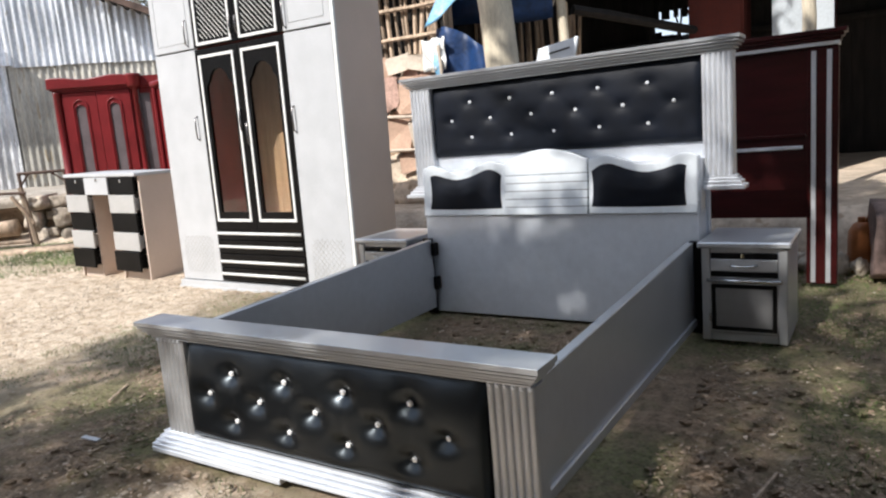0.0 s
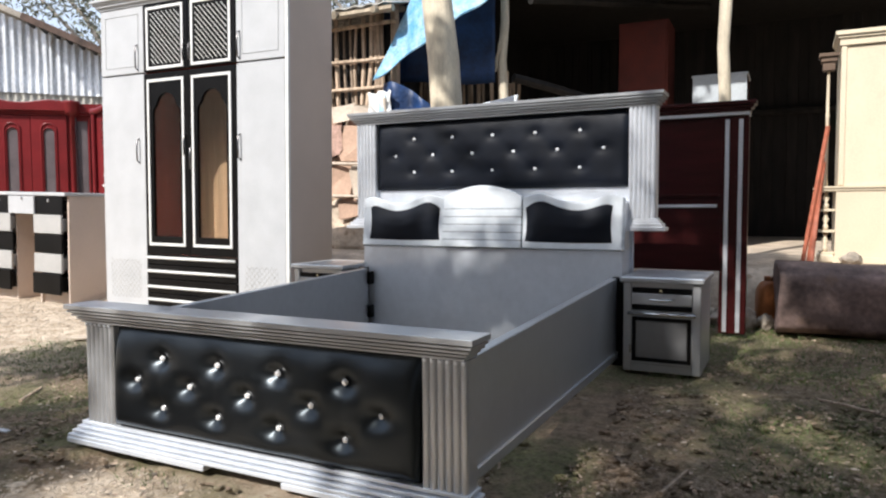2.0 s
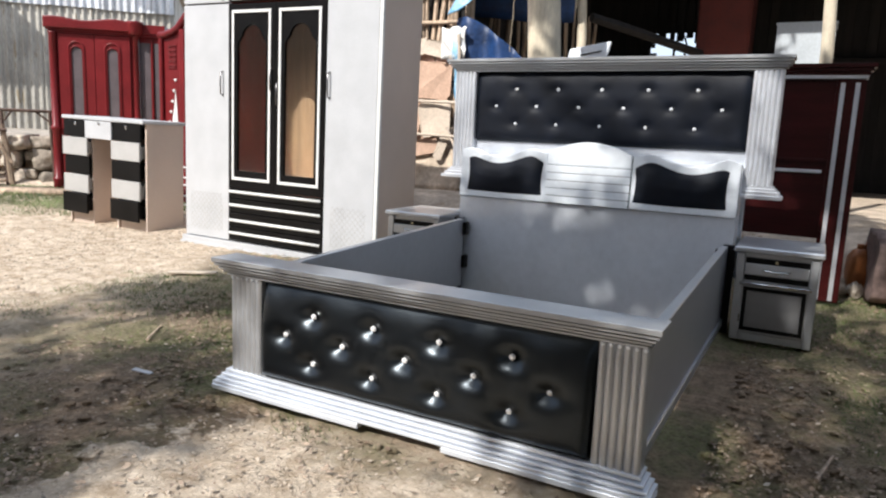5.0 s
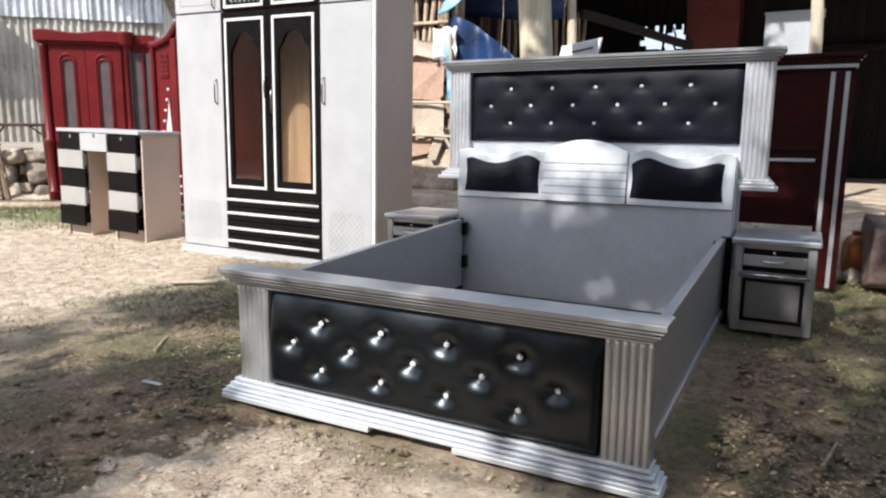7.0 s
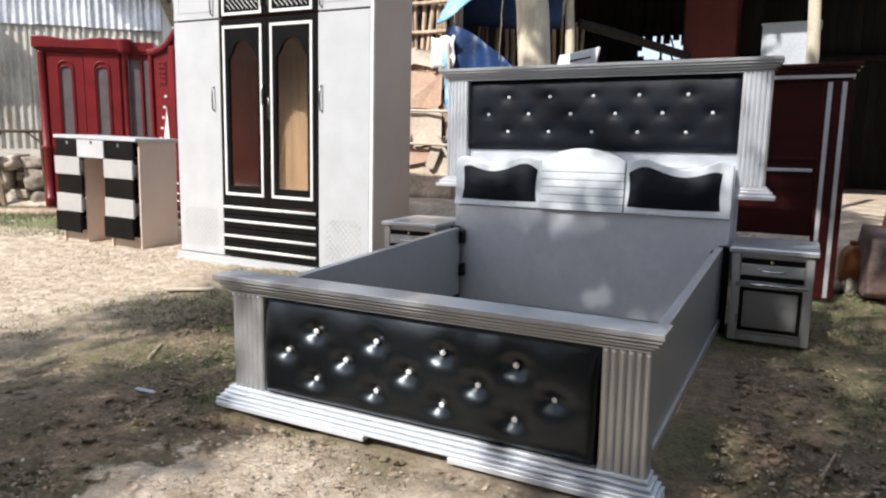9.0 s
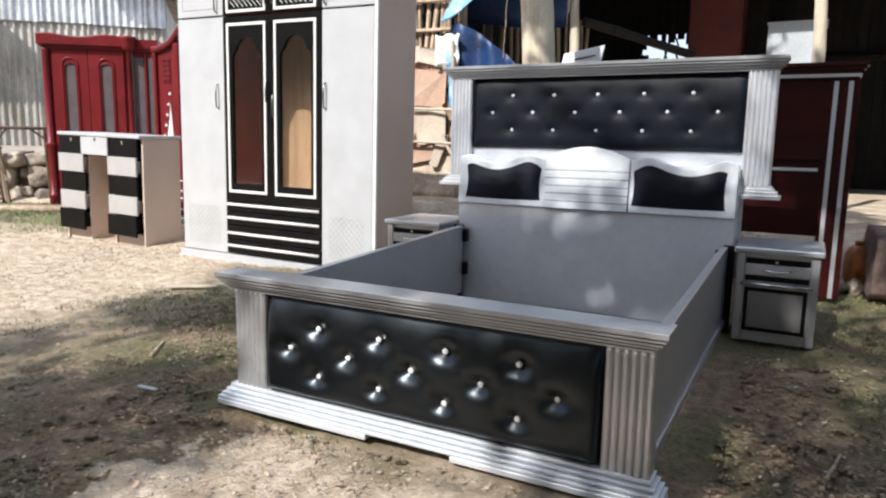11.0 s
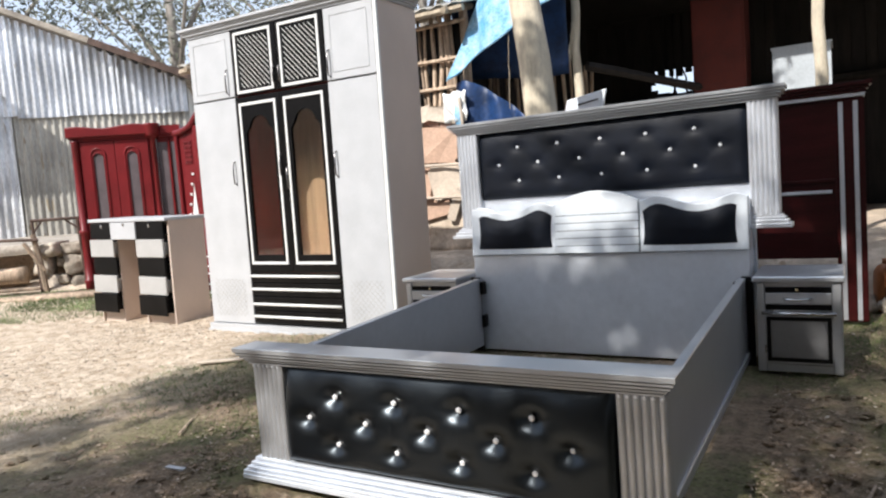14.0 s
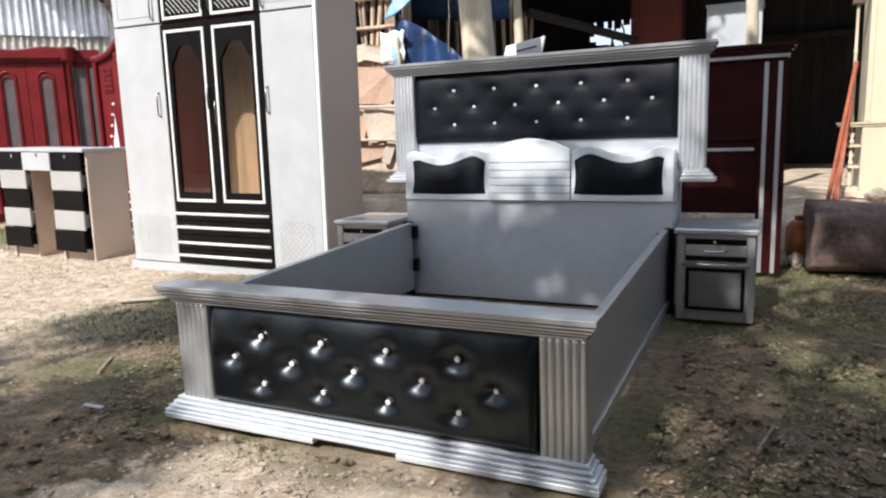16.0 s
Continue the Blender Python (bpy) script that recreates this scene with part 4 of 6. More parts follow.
def red_headboard():
    ob = thing("red_headboard", (-5.0, 3.36, 0.16), 10, "red painted headboard with a swept top and white studs", "headboard")
    top = [(-0.07, 1.755), (0.0, 1.76), (0.10, 1.79), (0.166, 1.83), (0.22, 1.89), (0.27, 1.95), (0.34, 2.01), (0.5, 2.07), (0.9, 2.10)]
    part("panel", slab([(0.9, 0.0), (-0.07, 0.0)] + top, 0.0, 0.05, 0.01), RED_P, ob)
    part("swept_bead", tube(bmesh.new(), [(x, -0.014, z - 0.035) for x, z in top], 0.036, 10), RED_P, ob, "thick rounded red top edge", True)
    part("edge_post", bx(-0.07, -0.03, -0.035, 0.0, 0.0, 1.70, 0.01), RED_P, ob)
    part("middle_post", bx(0.185, 0.26, -0.04, 0.0, 0.0, 1.78, 0.012), RED_P, ob)
    carving = part("carved_panel", bx(0.030, 0.132, -0.008, 0.0, 1.38, 1.63, 0.003), RED_P, ob)
    for k in range(10):             # small scrolls in two columns
        c = (0.056 + 0.05 * (k % 2), 1.405 + 0.05 * (k // 2))
        ring = [(c[0] + (0.021 - 0.0012 * q) * math.cos(q * 0.75), -0.010, c[1] + (0.021 - 0.0012 * q) * math.sin(q * 0.75)) for q in range(14)]
        part("scroll", tube(bmesh.new(), ring, 0.0045, 5), RED_P, carving, "", True)
    st = None
    for i in range(11):
        at = pose(0.116 - 0.0205 * i if i < 5 else 0.03, -0.006, 1.27 - 0.108 * i)
        if st is None:
            st = part("stud", stud(0.018), BEAD, ob, "white stud")
            st.matrix_basis = at
        else:
            again(st, ob, at)
    part("inlay", slab([(0.145, 0.70), (0.062, 0.70), (0.070, 0.86), (0.098, 1.02), (0.116, 1.17), (0.128, 1.02), (0.138, 0.86)], -0.006, 0.0, 0.002), BEAD, ob, "white tapering wedge on the panel")
    for z in (0.374, 0.267, 0.189, 0.074, -0.02):
        part("rung", bx(0.175, 0.262, -0.054, -0.041, z - 0.008, z + 0.010, 0.003), BEAD, ob, "short white bar")
    return ob


red_headboard()

# ---- maroon bed head behind the silver one ----
def maroon():
    ob = thing("maroon_headboard", (0, 2.99, 0.10), 0, "dark maroon varnished bed head with pale stripes", "headboard")
    part("panel", bx(-0.60, 1.16, 0.02, 0.06, 0.355, 1.30), MAROON, ob)
    for a in (-0.74, 1.145):
        leg = part("leg", bx(a, a + 0.155, 0.0, 0.08, -0.03, 1.30, 0.004), MAROON, ob)
        for u in (0.022, 0.098):
            part("stripe", bx(a + u, a + u + 0.025, -0.008, 0.0, -0.02, 1.285), SILVER_L, leg, "pale silver stripe")
    part("cap", moulding([(1.30, 1.306, 0.0), (1.330, 1.348, 0.016), (1.350, 1.368, 0.03), (1.370, 1.392, 0.045)], -0.74, 1.295, 0.0, 0.1), MAROON, ob)
    part("cap_stripe", bx(-0.75, 1.305, -0.014, 0.1, 1.307, 1.329), SILVER_L, ob, "pale silver stripe")
    part("bead", bx(-0.58, 1.125, 0.004, 0.02, 0.750, 0.770), SILVER_L, ob, "pale silver stripe")
    part("bead", bx(-0.58, 1.14, 0.0, 0.02, 0.818, 0.836), MAROON, ob)
    return ob


maroon()

# ---- stick-walled hut behind the wardrobe ----
def stick_wall():
    ob = thing("wall_hut", (0, 0, 0), label="wall of upright sticks on a mud base, patched with cardboard", category="wall", kind="structure")
    y = 4.62
    x = -5.6
    while x < -2.12:
        r = random.uniform(0.013, 0.036)
        part("stick", stick(bmesh.new(), (x, y + random.uniform(-0.02, 0.03), 0.44), (x + random.uniform(-0.11, 0.11), y + random.uniform(-0.02, 0.03), 2.85 + random.uniform(-0.1, 0.1)), r, r * 0.75, 0.02), STICK, ob)
        x += r * 2 + random.uniform(0.005, 0.05)
    # near-black board added behind the sticks for the shade between them
    part("dark_lining", bx(-5.6, -2.12, y + 0.06, y + 0.09, 0.44, 2.8), GLOOMWOOD, ob)
    for z in (0.95, 1.30, 1.72, 2.09, 2.43, 2.72):
        part("cross_stick", stick(bmesh.new(), (-5.6, y - 0.06, z + random.uniform(-0.03, 0.03)), (-2.05, y - 0.07, z + random.uniform(-0.04, 0.04)), 0.026, 0.02, 0.03, 9), STICK, ob)
    part("corner_post", stick(bmesh.new(), (-2.10, y - 0.02, 0.4), (-2.12, y, 2.95), 0.055, 0.045, 0.02), STICK, ob)
    bm = bmesh.new()
    bmesh.ops.create_grid(bm, x_segments=40, y_segments=8, size=1)
    for v in bm.verts:
        a, b = v.co.x, v.co.y
        v.co = Vector((-3.85 + a * 1.8, y - 0.22 + 0.1 * (b + 1) / 2 + 0.05 * noise.noise((a * 9, b * 3, 1)), 0.42 + (b + 1) / 2 * 0.52 + (0.05 * noise.noise((a * 14, 4, 4)) if b > 0.9 else 0)))
    r = bmesh.ops.extrude_face_region(bm, geom=list(bm.faces))
    bmesh.ops.translate(bm, verts=[v for v in r["geom"] if isinstance(v, bmesh.types.BMVert)], vec=(0, 0.2, 0))
    part("mud_base", bm, MUD, ob, "crumbling pale mud base", True)
    rp = np.random.default_rng(21)
    for k in range(20):
        w, hgt = rp.uniform(0.09, 0.30), rp.uniform(0.22, 0.5)
        cx, cz = rp.uniform(-3.4, -2.2), rp.uniform(1.0, 1.78)
        n = 14
        rim = [(0.5 * w * (abs(math.cos(q)) ** 0.25) * math.copysign(1, math.cos(q)) * rp.uniform(0.72, 1.1), 0.5 * hgt * (abs(math.sin(q)) ** 0.25) * math.copysign(1, math.sin(q)) * rp.uniform(0.72, 1.1)) for q in (math.tau * (i + 0.5) / n for i in range(n))]
        bm = slab(rim, -0.004, 0.004)
        for v in bm.verts:
            v.co.y += 0.05 * noise.noise((v.co.x * 7 + k, v.co.z * 5, 1))
        part("patch_board", bm, (CARD, PALEBOARD, RAG, STICK)[k % 4], ob).matrix_basis = pose(cx, y - 0.10 - rp.uniform(0, 0.07), cz, rp.uniform(-8, 8), rp.uniform(-25, 25), rp.uniform(-15, 15))
    # large cards and boards tied over the sticks beside the corner post
    for k, (cx, cz, w, hgt, tilt, m) in enumerate((
            (-2.42, 1.52, 0.46, 0.40, 4, CARD), (-2.36, 1.14, 0.34, 0.36, -6, PALEBOARD), (-2.66, 1.16, 0.30, 0.38, 9, CARD), (-2.52, 0.88, 0.42, 0.22, -12, CARD),
            (-2.34, 1.82, 0.36, 0.16, 12, PALEBOARD), (-2.80, 1.56, 0.34, 0.36, -5, RAG), (-2.26, 0.90, 0.10, 0.36, 18, PALEBOARD), (-2.62, 1.84, 0.30, 0.18, -8, PALEBOARD))):
        n = 18
        rim = [(0.5 * w * (abs(math.cos(q)) ** 0.2) * math.copysign(1, math.cos(q)) * rp.uniform(0.86, 1.06), 0.5 * hgt * (abs(math.sin(q)) ** 0.2) * math.copysign(1, math.sin(q)) * rp.uniform(0.86, 1.06)) for q in (math.tau * (i + 0.5) / n for i in range(n))]
        bm = slab(rim, -0.004, 0.004)
        for v in bm.verts:
            v.co.y += 0.04 * noise.noise((v.co.x * 6 + k, v.co.z * 4, 6))
        part("patch_board", bm, m, ob).matrix_basis = pose(cx, y - 0.19 - 0.012 * (k % 3), cz, -5, tilt, rp.uniform(-6, 6))
    bm = bmesh.new()
    g = [[bm.verts.new((-2.30 + 0.26 * i / 10 + 0.02 * math.sin(k), y - 0.23 - 0.03 * math.sin(i * 1.3 + k), 1.72 + 0.30 * k / 8 + 0.03 * noise.noise((i * 0.6, k * 0.4, 2)))) for i in range(11)] for k in range(9)]
    for k in range(8):
        for i in range(10):
            bm.faces.new((g[k][i], g[k][i + 1], g[k + 1][i + 1], g[k + 1][i]))
    r = bmesh.ops.extrude_face_region(bm, geom=list(bm.faces))
    bmesh.ops.translate(bm, verts=[v for v in r["geom"] if isinstance(v, bmesh.types.BMVert)], vec=(0, 0.006, 0))
    part("rag", bm, BEAD, ob, "crumpled white rag tied to the corner", True)
    for x0, x1, z0, z1 in ((-2.95, -2.06, 1.33, 1.30), (-2.95, -2.06, 0.99, 0.97), (-2.10, -2.02, 1.95, 0.62), (-2.2, -1.92, 1.06, 0.55)):
        part("cross_stick", stick(bmesh.new(), (x0, y - 0.25, z0), (x1, y - 0.26, z1), 0.017, 0.014, 0.01, 6), PALEBOARD, ob)
    return ob


stick_wall()

roof = thing("roof_hut", (0, 0, 0), label="low pitched roof of poles and zinc over the stick wall", category="roof", kind="structure")
bm = bmesh.new()
n = 90
for i in range(n):
    x = -6.0 + 4.1 * i / n
    for k, (y, z) in enumerate(((4.25, 2.84), (7.5, 3.7))):
        bm.verts.new((x, y, z + 0.012 * math.sin(i * 1.6)))
bm.verts.ensure_lookup_table()
for i in range(n - 1):
    bm.faces.new([bm.verts[j] for j in (2 * i, 2 * i + 2, 2 * i + 3, 2 * i + 1)])
r = bmesh.ops.extrude_face_region(bm, geom=list(bm.faces))
bmesh.ops.translate(bm, verts=[v for v in r["geom"] if isinstance(v, bmesh.types.BMVert)], vec=(0, 0, 0.012))
part("zinc_sheet", bm, ZINC_OLD, roof)
for i in range(9):
    part("roof_pole", stick(bmesh.new(), (-5.8 + i * 0.46, 4.2, 2.78), (-5.8 + i * 0.46, 7.4, 3.62), 0.035, 0.03, 0.02), ROOFPOLE, roof)
part("eave_pole", stick(bmesh.new(), (-6.0, 4.3, 2.78), (-1.95, 4.3, 2.80), 0.04, 0.035, 0.02, 8), ROOFPOLE, roof)

# poles stacked on the hut roof
for i in range(7):
    ob = part("stacked_pole", stick(bmesh.new(), (-9.6 + 0.1 * i, 7.6 + 0.12 * i, 4.0 + 0.07 * (i % 3)), (-5.2, 7.0 + 0.12 * i, 3.85 + 0.08 * (i % 3)), 0.05, 0.04, 0.03), ROOFPOLE)
    tagged(ob, "long peeled wooden pole stacked on the hut roof", "pole", "stacked poles")

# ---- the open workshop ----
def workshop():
    ob = thing("wall_workshop", (0, 0, 0), label="plank and stick walls of an open workshop, near black for its gloom", category="wall", kind="structure")
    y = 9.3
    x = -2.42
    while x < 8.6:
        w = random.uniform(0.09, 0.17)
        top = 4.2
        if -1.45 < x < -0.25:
            part("plank", bx(x, x + w, y, y + 0.03, 0.40, 2.30 + random.uniform(-0.14, 0.08)), GLOOMWOOD, ob)
            part("plank", bx(x, x + w * random.uniform(0.5, 0.95), y, y + 0.03, 2.52 + random.uniform(-0.16, 0.04), top), GLOOMWOOD, ob)
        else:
            part("plank", bx(x, x + w, y, y + 0.03, 0.40, top), GLOOMWOOD, ob)
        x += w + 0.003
    part("backing", bx(-2.35, -1.5, y + 0.04, y + 0.06, 0.40, 4.2), GLOOMWOOD, ob)
    part("backing", bx(-0.2, 8.6, y + 0.04, y + 0.06, 0.40, 4.2), GLOOMWOOD, ob)
    part("backing", bx(-1.5, -0.2, y + 0.04, y + 0.06, 0.40, 2.2), GLOOMWOOD, ob)
    part("backing", bx(-1.5, -0.2, y + 0.04, y + 0.06, 2.64, 4.2), GLOOMWOOD, ob)
    part("side_wall", bx(-2.45, -2.35, 5.2, 9.3, 0.4, 4.1), GLOOMWOOD, ob)
    part("side_wall", bx(8.6, 8.7, 4.4, 9.3, 0.4, 4.1), GLOOMWOOD, ob)
    part("cross_beam", stick(bmesh.new(), (-2.3, 9.2, 2.20), (8.5, 9.2, 2.18), 0.05, 0.05, 0.03, 8), GLOOMWOOD, ob)
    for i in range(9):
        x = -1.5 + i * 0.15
        part("lashed_stick", stick(bmesh.new(), (x, 9.15, 2.0), (x + random.uniform(-0.5, 0.5), 9.15, 2.75), 0.018, 0.012, 0.03, 5, 5), GLOOMWOOD, ob)
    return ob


workshop()
# unseen boards added to cut light on the bed's east side
tagged(part("wall_east", bx(5.2, 5.3, -8.0, 4.3, 0.0, 2.8), SHADE_BROWN), "plain brown boards, an unseen blocker darkening the east side", "wall", kind="structure")
# unseen wall added so glass, leather and black paint reflect something dark
tagged(part("wall_south", bx(-22.0, 5.1, -9.6, -9.45, 0.0, 5.0), MUD), "plain unseen wall added to darken reflections from the south", "wall", kind="structure")
# unseen roof, set by where the sun enters the workshop; near black for gloom
tagged(part("roof_workshop", bx(-2.5, 8.8, 5.1, 9.5, 3.46, 3.54), GLOOMWOOD), "roof over the open workshop, near black for its gloom", "roof", kind="structure")

# light-coloured stick screen inside the workshop
scr = thing("stick_screen", (0, 0, 0), label="screen of weathered upright sticks inside the workshop", category="screen")
x = -2.3
while x < -1.05:
    r = random.uniform(0.018, 0.032)
    part("stick", stick(bmesh.new(), (x, 5.5, 0.44), (x + random.uniform(-0.05, 0.05), 5.5, min(2.6, 2.25 - 0.5 * (x + 1.2)) + random.uniform(-0.1, 0.1)), r, r * 0.8, 0.02, 4, 6), SCREEN, scr)
    x += 2 * r + random.uniform(0.0, 0.02)

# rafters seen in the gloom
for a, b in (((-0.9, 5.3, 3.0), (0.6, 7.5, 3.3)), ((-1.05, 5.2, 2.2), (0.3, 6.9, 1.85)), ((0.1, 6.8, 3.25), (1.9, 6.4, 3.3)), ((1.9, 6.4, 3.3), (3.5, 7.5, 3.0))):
    tagged(part("rafter", stick(bmesh.new(), a, b, 0.05, 0.04, 0.03), GLOOMWOOD), "dark round brace pole under the workshop roof", "beam", "rafters")

# ---- poles ----
bm = tube(bmesh.new(), [(-0.47, 2.66, 0.05), (-0.52, 2.66, 0.9), (-0.565, 2.65, 1.55), (-0.585, 2.65, 1.85), (-0.63, 2.64, 2.25), (-0.68, 2.63, 2.8), (-0.74, 2.62, 3.5), (-0.80, 2.6, 4.1)], [0.125, 0.115, 0.108, 0.106, 0.102, 0.098, 0.094, 0.09], 16)
tagged(part("pole", bm, BARK_POLE, smooth=True), "thick leaning pale peeled tree-trunk pole", "pole", "workshop poles")
p2 = thing("ragged_pole", (0, 0, 0), label="thin weathered pole with hanging strips of bark", category="pole", group="workshop poles")
part("shaft", stick(bmesh.new(), (-1.05, 5.0, 0.43), (-1.085, 5.0, 3.5), 0.05, 0.04, 0.02, 8), BARK_POLE, p2, smooth=True)
for i in range(4):
    part("bark_strip", stick(bmesh.new(), (-1.085 - 0.012 * i, 4.94, 2.60 - 0.07 * i), (-1.125 - 0.016 * i, 4.93, 2.27 - 0.05 * i), 0.005, 0.009, 0.012, 6, 5), BARK_POLE, p2)
tagged(part("pole", tube(bmesh.new(), [(1.045, 4.2, 0.42), (1.06, 4.2, 1.3), (1.063, 4.2, 1.72), (1.045, 4.2, 2.08), (1.062, 4.2, 2.5), (1.07, 4.2, 3.4)], [0.05, 0.048, 0.046, 0.044, 0.046, 0.042], 12), BARK_POLE, smooth=True), "slim crooked pale pole", "pole", "workshop poles")

# ---- tarpaulins ----
def cloth(name, f, nu, nv, material, label):
    bm = bmesh.new()
    g = [[bm.verts.new(f(i / nu, k / nv)) for i in range(nu + 1)] for k in range(nv + 1)]
    for k in range(nv):
        for i in range(nu):
            bm.faces.new((g[k][i], g[k][i + 1], g[k + 1][i + 1], g[k + 1][i]))
    r = bmesh.ops.extrude_face_region(bm, geom=list(bm.faces))
    bmesh.ops.translate(bm, verts=[v for v in r["geom"] if isinstance(v, bmesh.types.BMVert)], vec=(0.002, 0.004, 0.002))
    return tagged(part(name, bm, material, smooth=True), label, "tarpaulin")


def lip(u):
    """The sagging front edge of the awning."""
    return Vector((-2.26 + 1.6 * u, 4.4, 2.14 + 0.72 * u + 0.17 * u * u + 0.02 * math.sin(u * math.tau) - 0.015 * math.sin(u * 19)))


def awning(u, v):
    return lip(u) + Vector((0.50 * v, 0.2 * v + 0.03 * math.sin(u * 9 + v * 4), 1.1 * v + 0.03 * noise.noise((u * 5, v * 5, 1))))


cloth("awning_tarp", awning, 40, 30, TARP_L, "faded light blue tarpaulin flap hanging from the awning")


# upright sheet standing for the awning underside, its shade put in as navy
def lining(u, v):
    return (-2.30 + 1.16 * u, 4.70 + 0.2 * u + 0.03 * math.sin(u * 9), 2.17 - 0.07 * u + 0.015 * math.sin(u * 7) + 1.15 * v)


cloth("awning_lining", lining, 30, 10, TARP_SHADE, "dark blue sheet for the shaded underside of the awning")


def drape(u, v):
    high = 2.13 - 0.55 * max(0, (u - 0.12) / 0.88) ** 1.2
    return (-2.22 + 0.95 * u + 0.03 * math.sin(v * 7 + u * 4), 4.49 + 0.035 * math.sin(u * 19 + v * 2) + 0.06 * u, 0.45 + (high - 0.45) * v)


cloth("hanging_tarp", drape, 50, 20, TARP_B, "deep blue tarpaulin hung as a side curtain")


def strip(u, v):
    return (-2.17 + 0.07 * u + 0.12 * (1 - v) * (1 - v), 4.38 + 0.02 * math.sin(v * 14), 1.05 + 0.95 * v)


cloth("tarp_strip", strip, 4, 24, TARP_L, "torn light blue strip of tarpaulin hanging down")
tagged(part("rope", stick(bmesh.new(), (-1.57, 4.40, 1.78), lip(0.45), 0.005, 0.004, 0.006, 12, 5), ROOFPOLE), "thin knotted rope hanging from the awning", "rope")

# ---- things inside the workshop ----
wb = thing("white_drawer_front", (-0.72, 3.42, 1.375), 0, "white painted board leaning behind the bed head", "board")
bm = bx(0.0, 0.31, 0, 0.03, 0.0, 0.28, 0.004)
for v in bm.verts:
    v.co.x += 0.25 * v.co.z
    v.co.z += 0.16 * v.co.x
b0 = part("board", bm, WHITE_B, wb)
bm = bx(0.1, 0.26, -0.005, 0, 0.215, 0.225, 0)
for v in bm.verts:
    v.co.x += 0.25 * v.co.z
    v.co.z += 0.16 * v.co.x
part("slot", bm, BLACK_P, b0)
part("prop", stick(bmesh.new(), (0.15, 0.06, -1.4), (0.2, 0.05, 0.05), 0.035, 0.03, 0.01), STICK, wb)

rc = thing("tall_cabinet", (-0.22, 6.3, 0.44), 0, "tall dark red cabinet standing in the workshop gloom", "cabinet")
part("body", bx(0, 0.53, 0.02, 0.5, 0.0, 2.46), DARKRED, rc)
part("door", bx(0.02, 0.51, 0.0, 0.02, 0.05, 2.42), DARKRED, rc)
gc = thing("primed_cupboard", (0.56, 6.4, 0.44), 0, "blue-grey primed cupboard with a dark side", "cupboard")
part("body", bx(0, 0.54, 0.02, 0.5, 0.0, 1.815), MAROON, gc)
part("front", bx(0.0, 0.54, 0.0, 0.019, 0.0, 1.815), BOXGREY, gc, "blue-grey front")
part("top", moulding([(1.815, 1.835, 0.012)], 0, 0.54, 0, 0.5), BOXGREY, gc)

# ---- cream wall-unit towers with turned columns ----
def tower(x, h):
    ob = thing("cabinet_tower", (x, 4.2, 0.445), 0, "cream painted narrow cabinet tower with turned side columns", "cabinet", "cream cabinet towers")
    w, d, zm = 0.335, 0.45, 0.525
    low = part("lower_body", bx(0, w, 0.0, d, 0.045, zm), CREAM, ob)
    part("plinth", moulding([(0, 0.045, 0.012)], 0, w, 0, d), CREAM, ob)
    part("ledge", moulding([(zm, zm + 0.018, 0.008), (zm + 0.019, zm + 0.032, 0.018)], -0.12, w, 0, d), CREAM, ob)
    up = part("upper_body", bx(0.01, w - 0.01, 0.02, d, zm + 0.033, h - 0.10), CREAM, ob)
    part("frame_strip", bx(0.012, 0.045, 0.008, 0.02, zm + 0.04, h - 0.105), CREAM, up)
    part("cornice", moulding([(h - 0.10, h - 0.05, 0.0), (h - 0.049, h - 0.03, 0.014), (h - 0.029, h, 0.028)], 0, w, 0, d), CREAM, ob)
    # the capital lies in shade, so it is coloured brown instead of cream
    part("capital", moulding([(h - 0.26, h - 0.20, 0.0), (h - 0.20, h - 0.165, 0.012), (h - 0.165, h - 0.14, 0.026)], -0.105, -0.025, 0.04, 0.12), SHADE_BROWN, ob, "stepped capital, brown for the shade on it")
    part("column", lathe(bmesh.new(), [(0, 0.014), (0.04, 0.015), (0.06, 0.011), (0.5, 0.0115), (0.52, 0.015), (0.54, 0.011), (h - zm - 0.31, 0.010), (h - zm - 0.294, 0.014)], (-0.065, 0.08, zm + 0.033), 10), CREAM, ob, "turned cream column", True)
    for z in (0.06, 0.22, 0.375):
        part("shelf", bx(-0.10, -0.002, 0.02, 0.2, z, z + 0.018), CREAM, ob)
        part("spindle", lathe(bmesh.new(), [(0, 0.018), (0.03, 0.02), (0.045, 0.01), (0.08, 0.024), (0.11, 0.01), (0.14, 0.018)], (-0.06, 0.06, z + 0.019), 10), CREAM, ob, "", True)
    part("side_foot", bx(-0.11, -0.002, 0.0, 0.2, 0.0, 0.059, 0.008), CREAM, ob)
    return ob


tower(1.828, 1.665)
tower(2.305, 1.70)
for k, (a, b) in enumerate((((1.618, 4.02, 0.44), (1.765, 4.20, 1.44)), ((1.675, 4.0, 0.44), (1.728, 4.16, 1.02)), ((1.655, 4.03, 0.44), (1.745, 4.18, 1.18)))):
    d = (Vector(b) - Vector(a))
    ob = part("leaning_plank", bx(-0.0125, 0.0125, -0.01, 0.01, 0, d.length, 0.002), PLANKRED)
    ob.matrix_basis = Matrix.Translation(a) @ d.to_track_quat("Z", "Y").to_matrix().to_4x4()
    tagged(ob, "narrow orange-red plank leaning on a cream tower", "plank", "leaning planks")

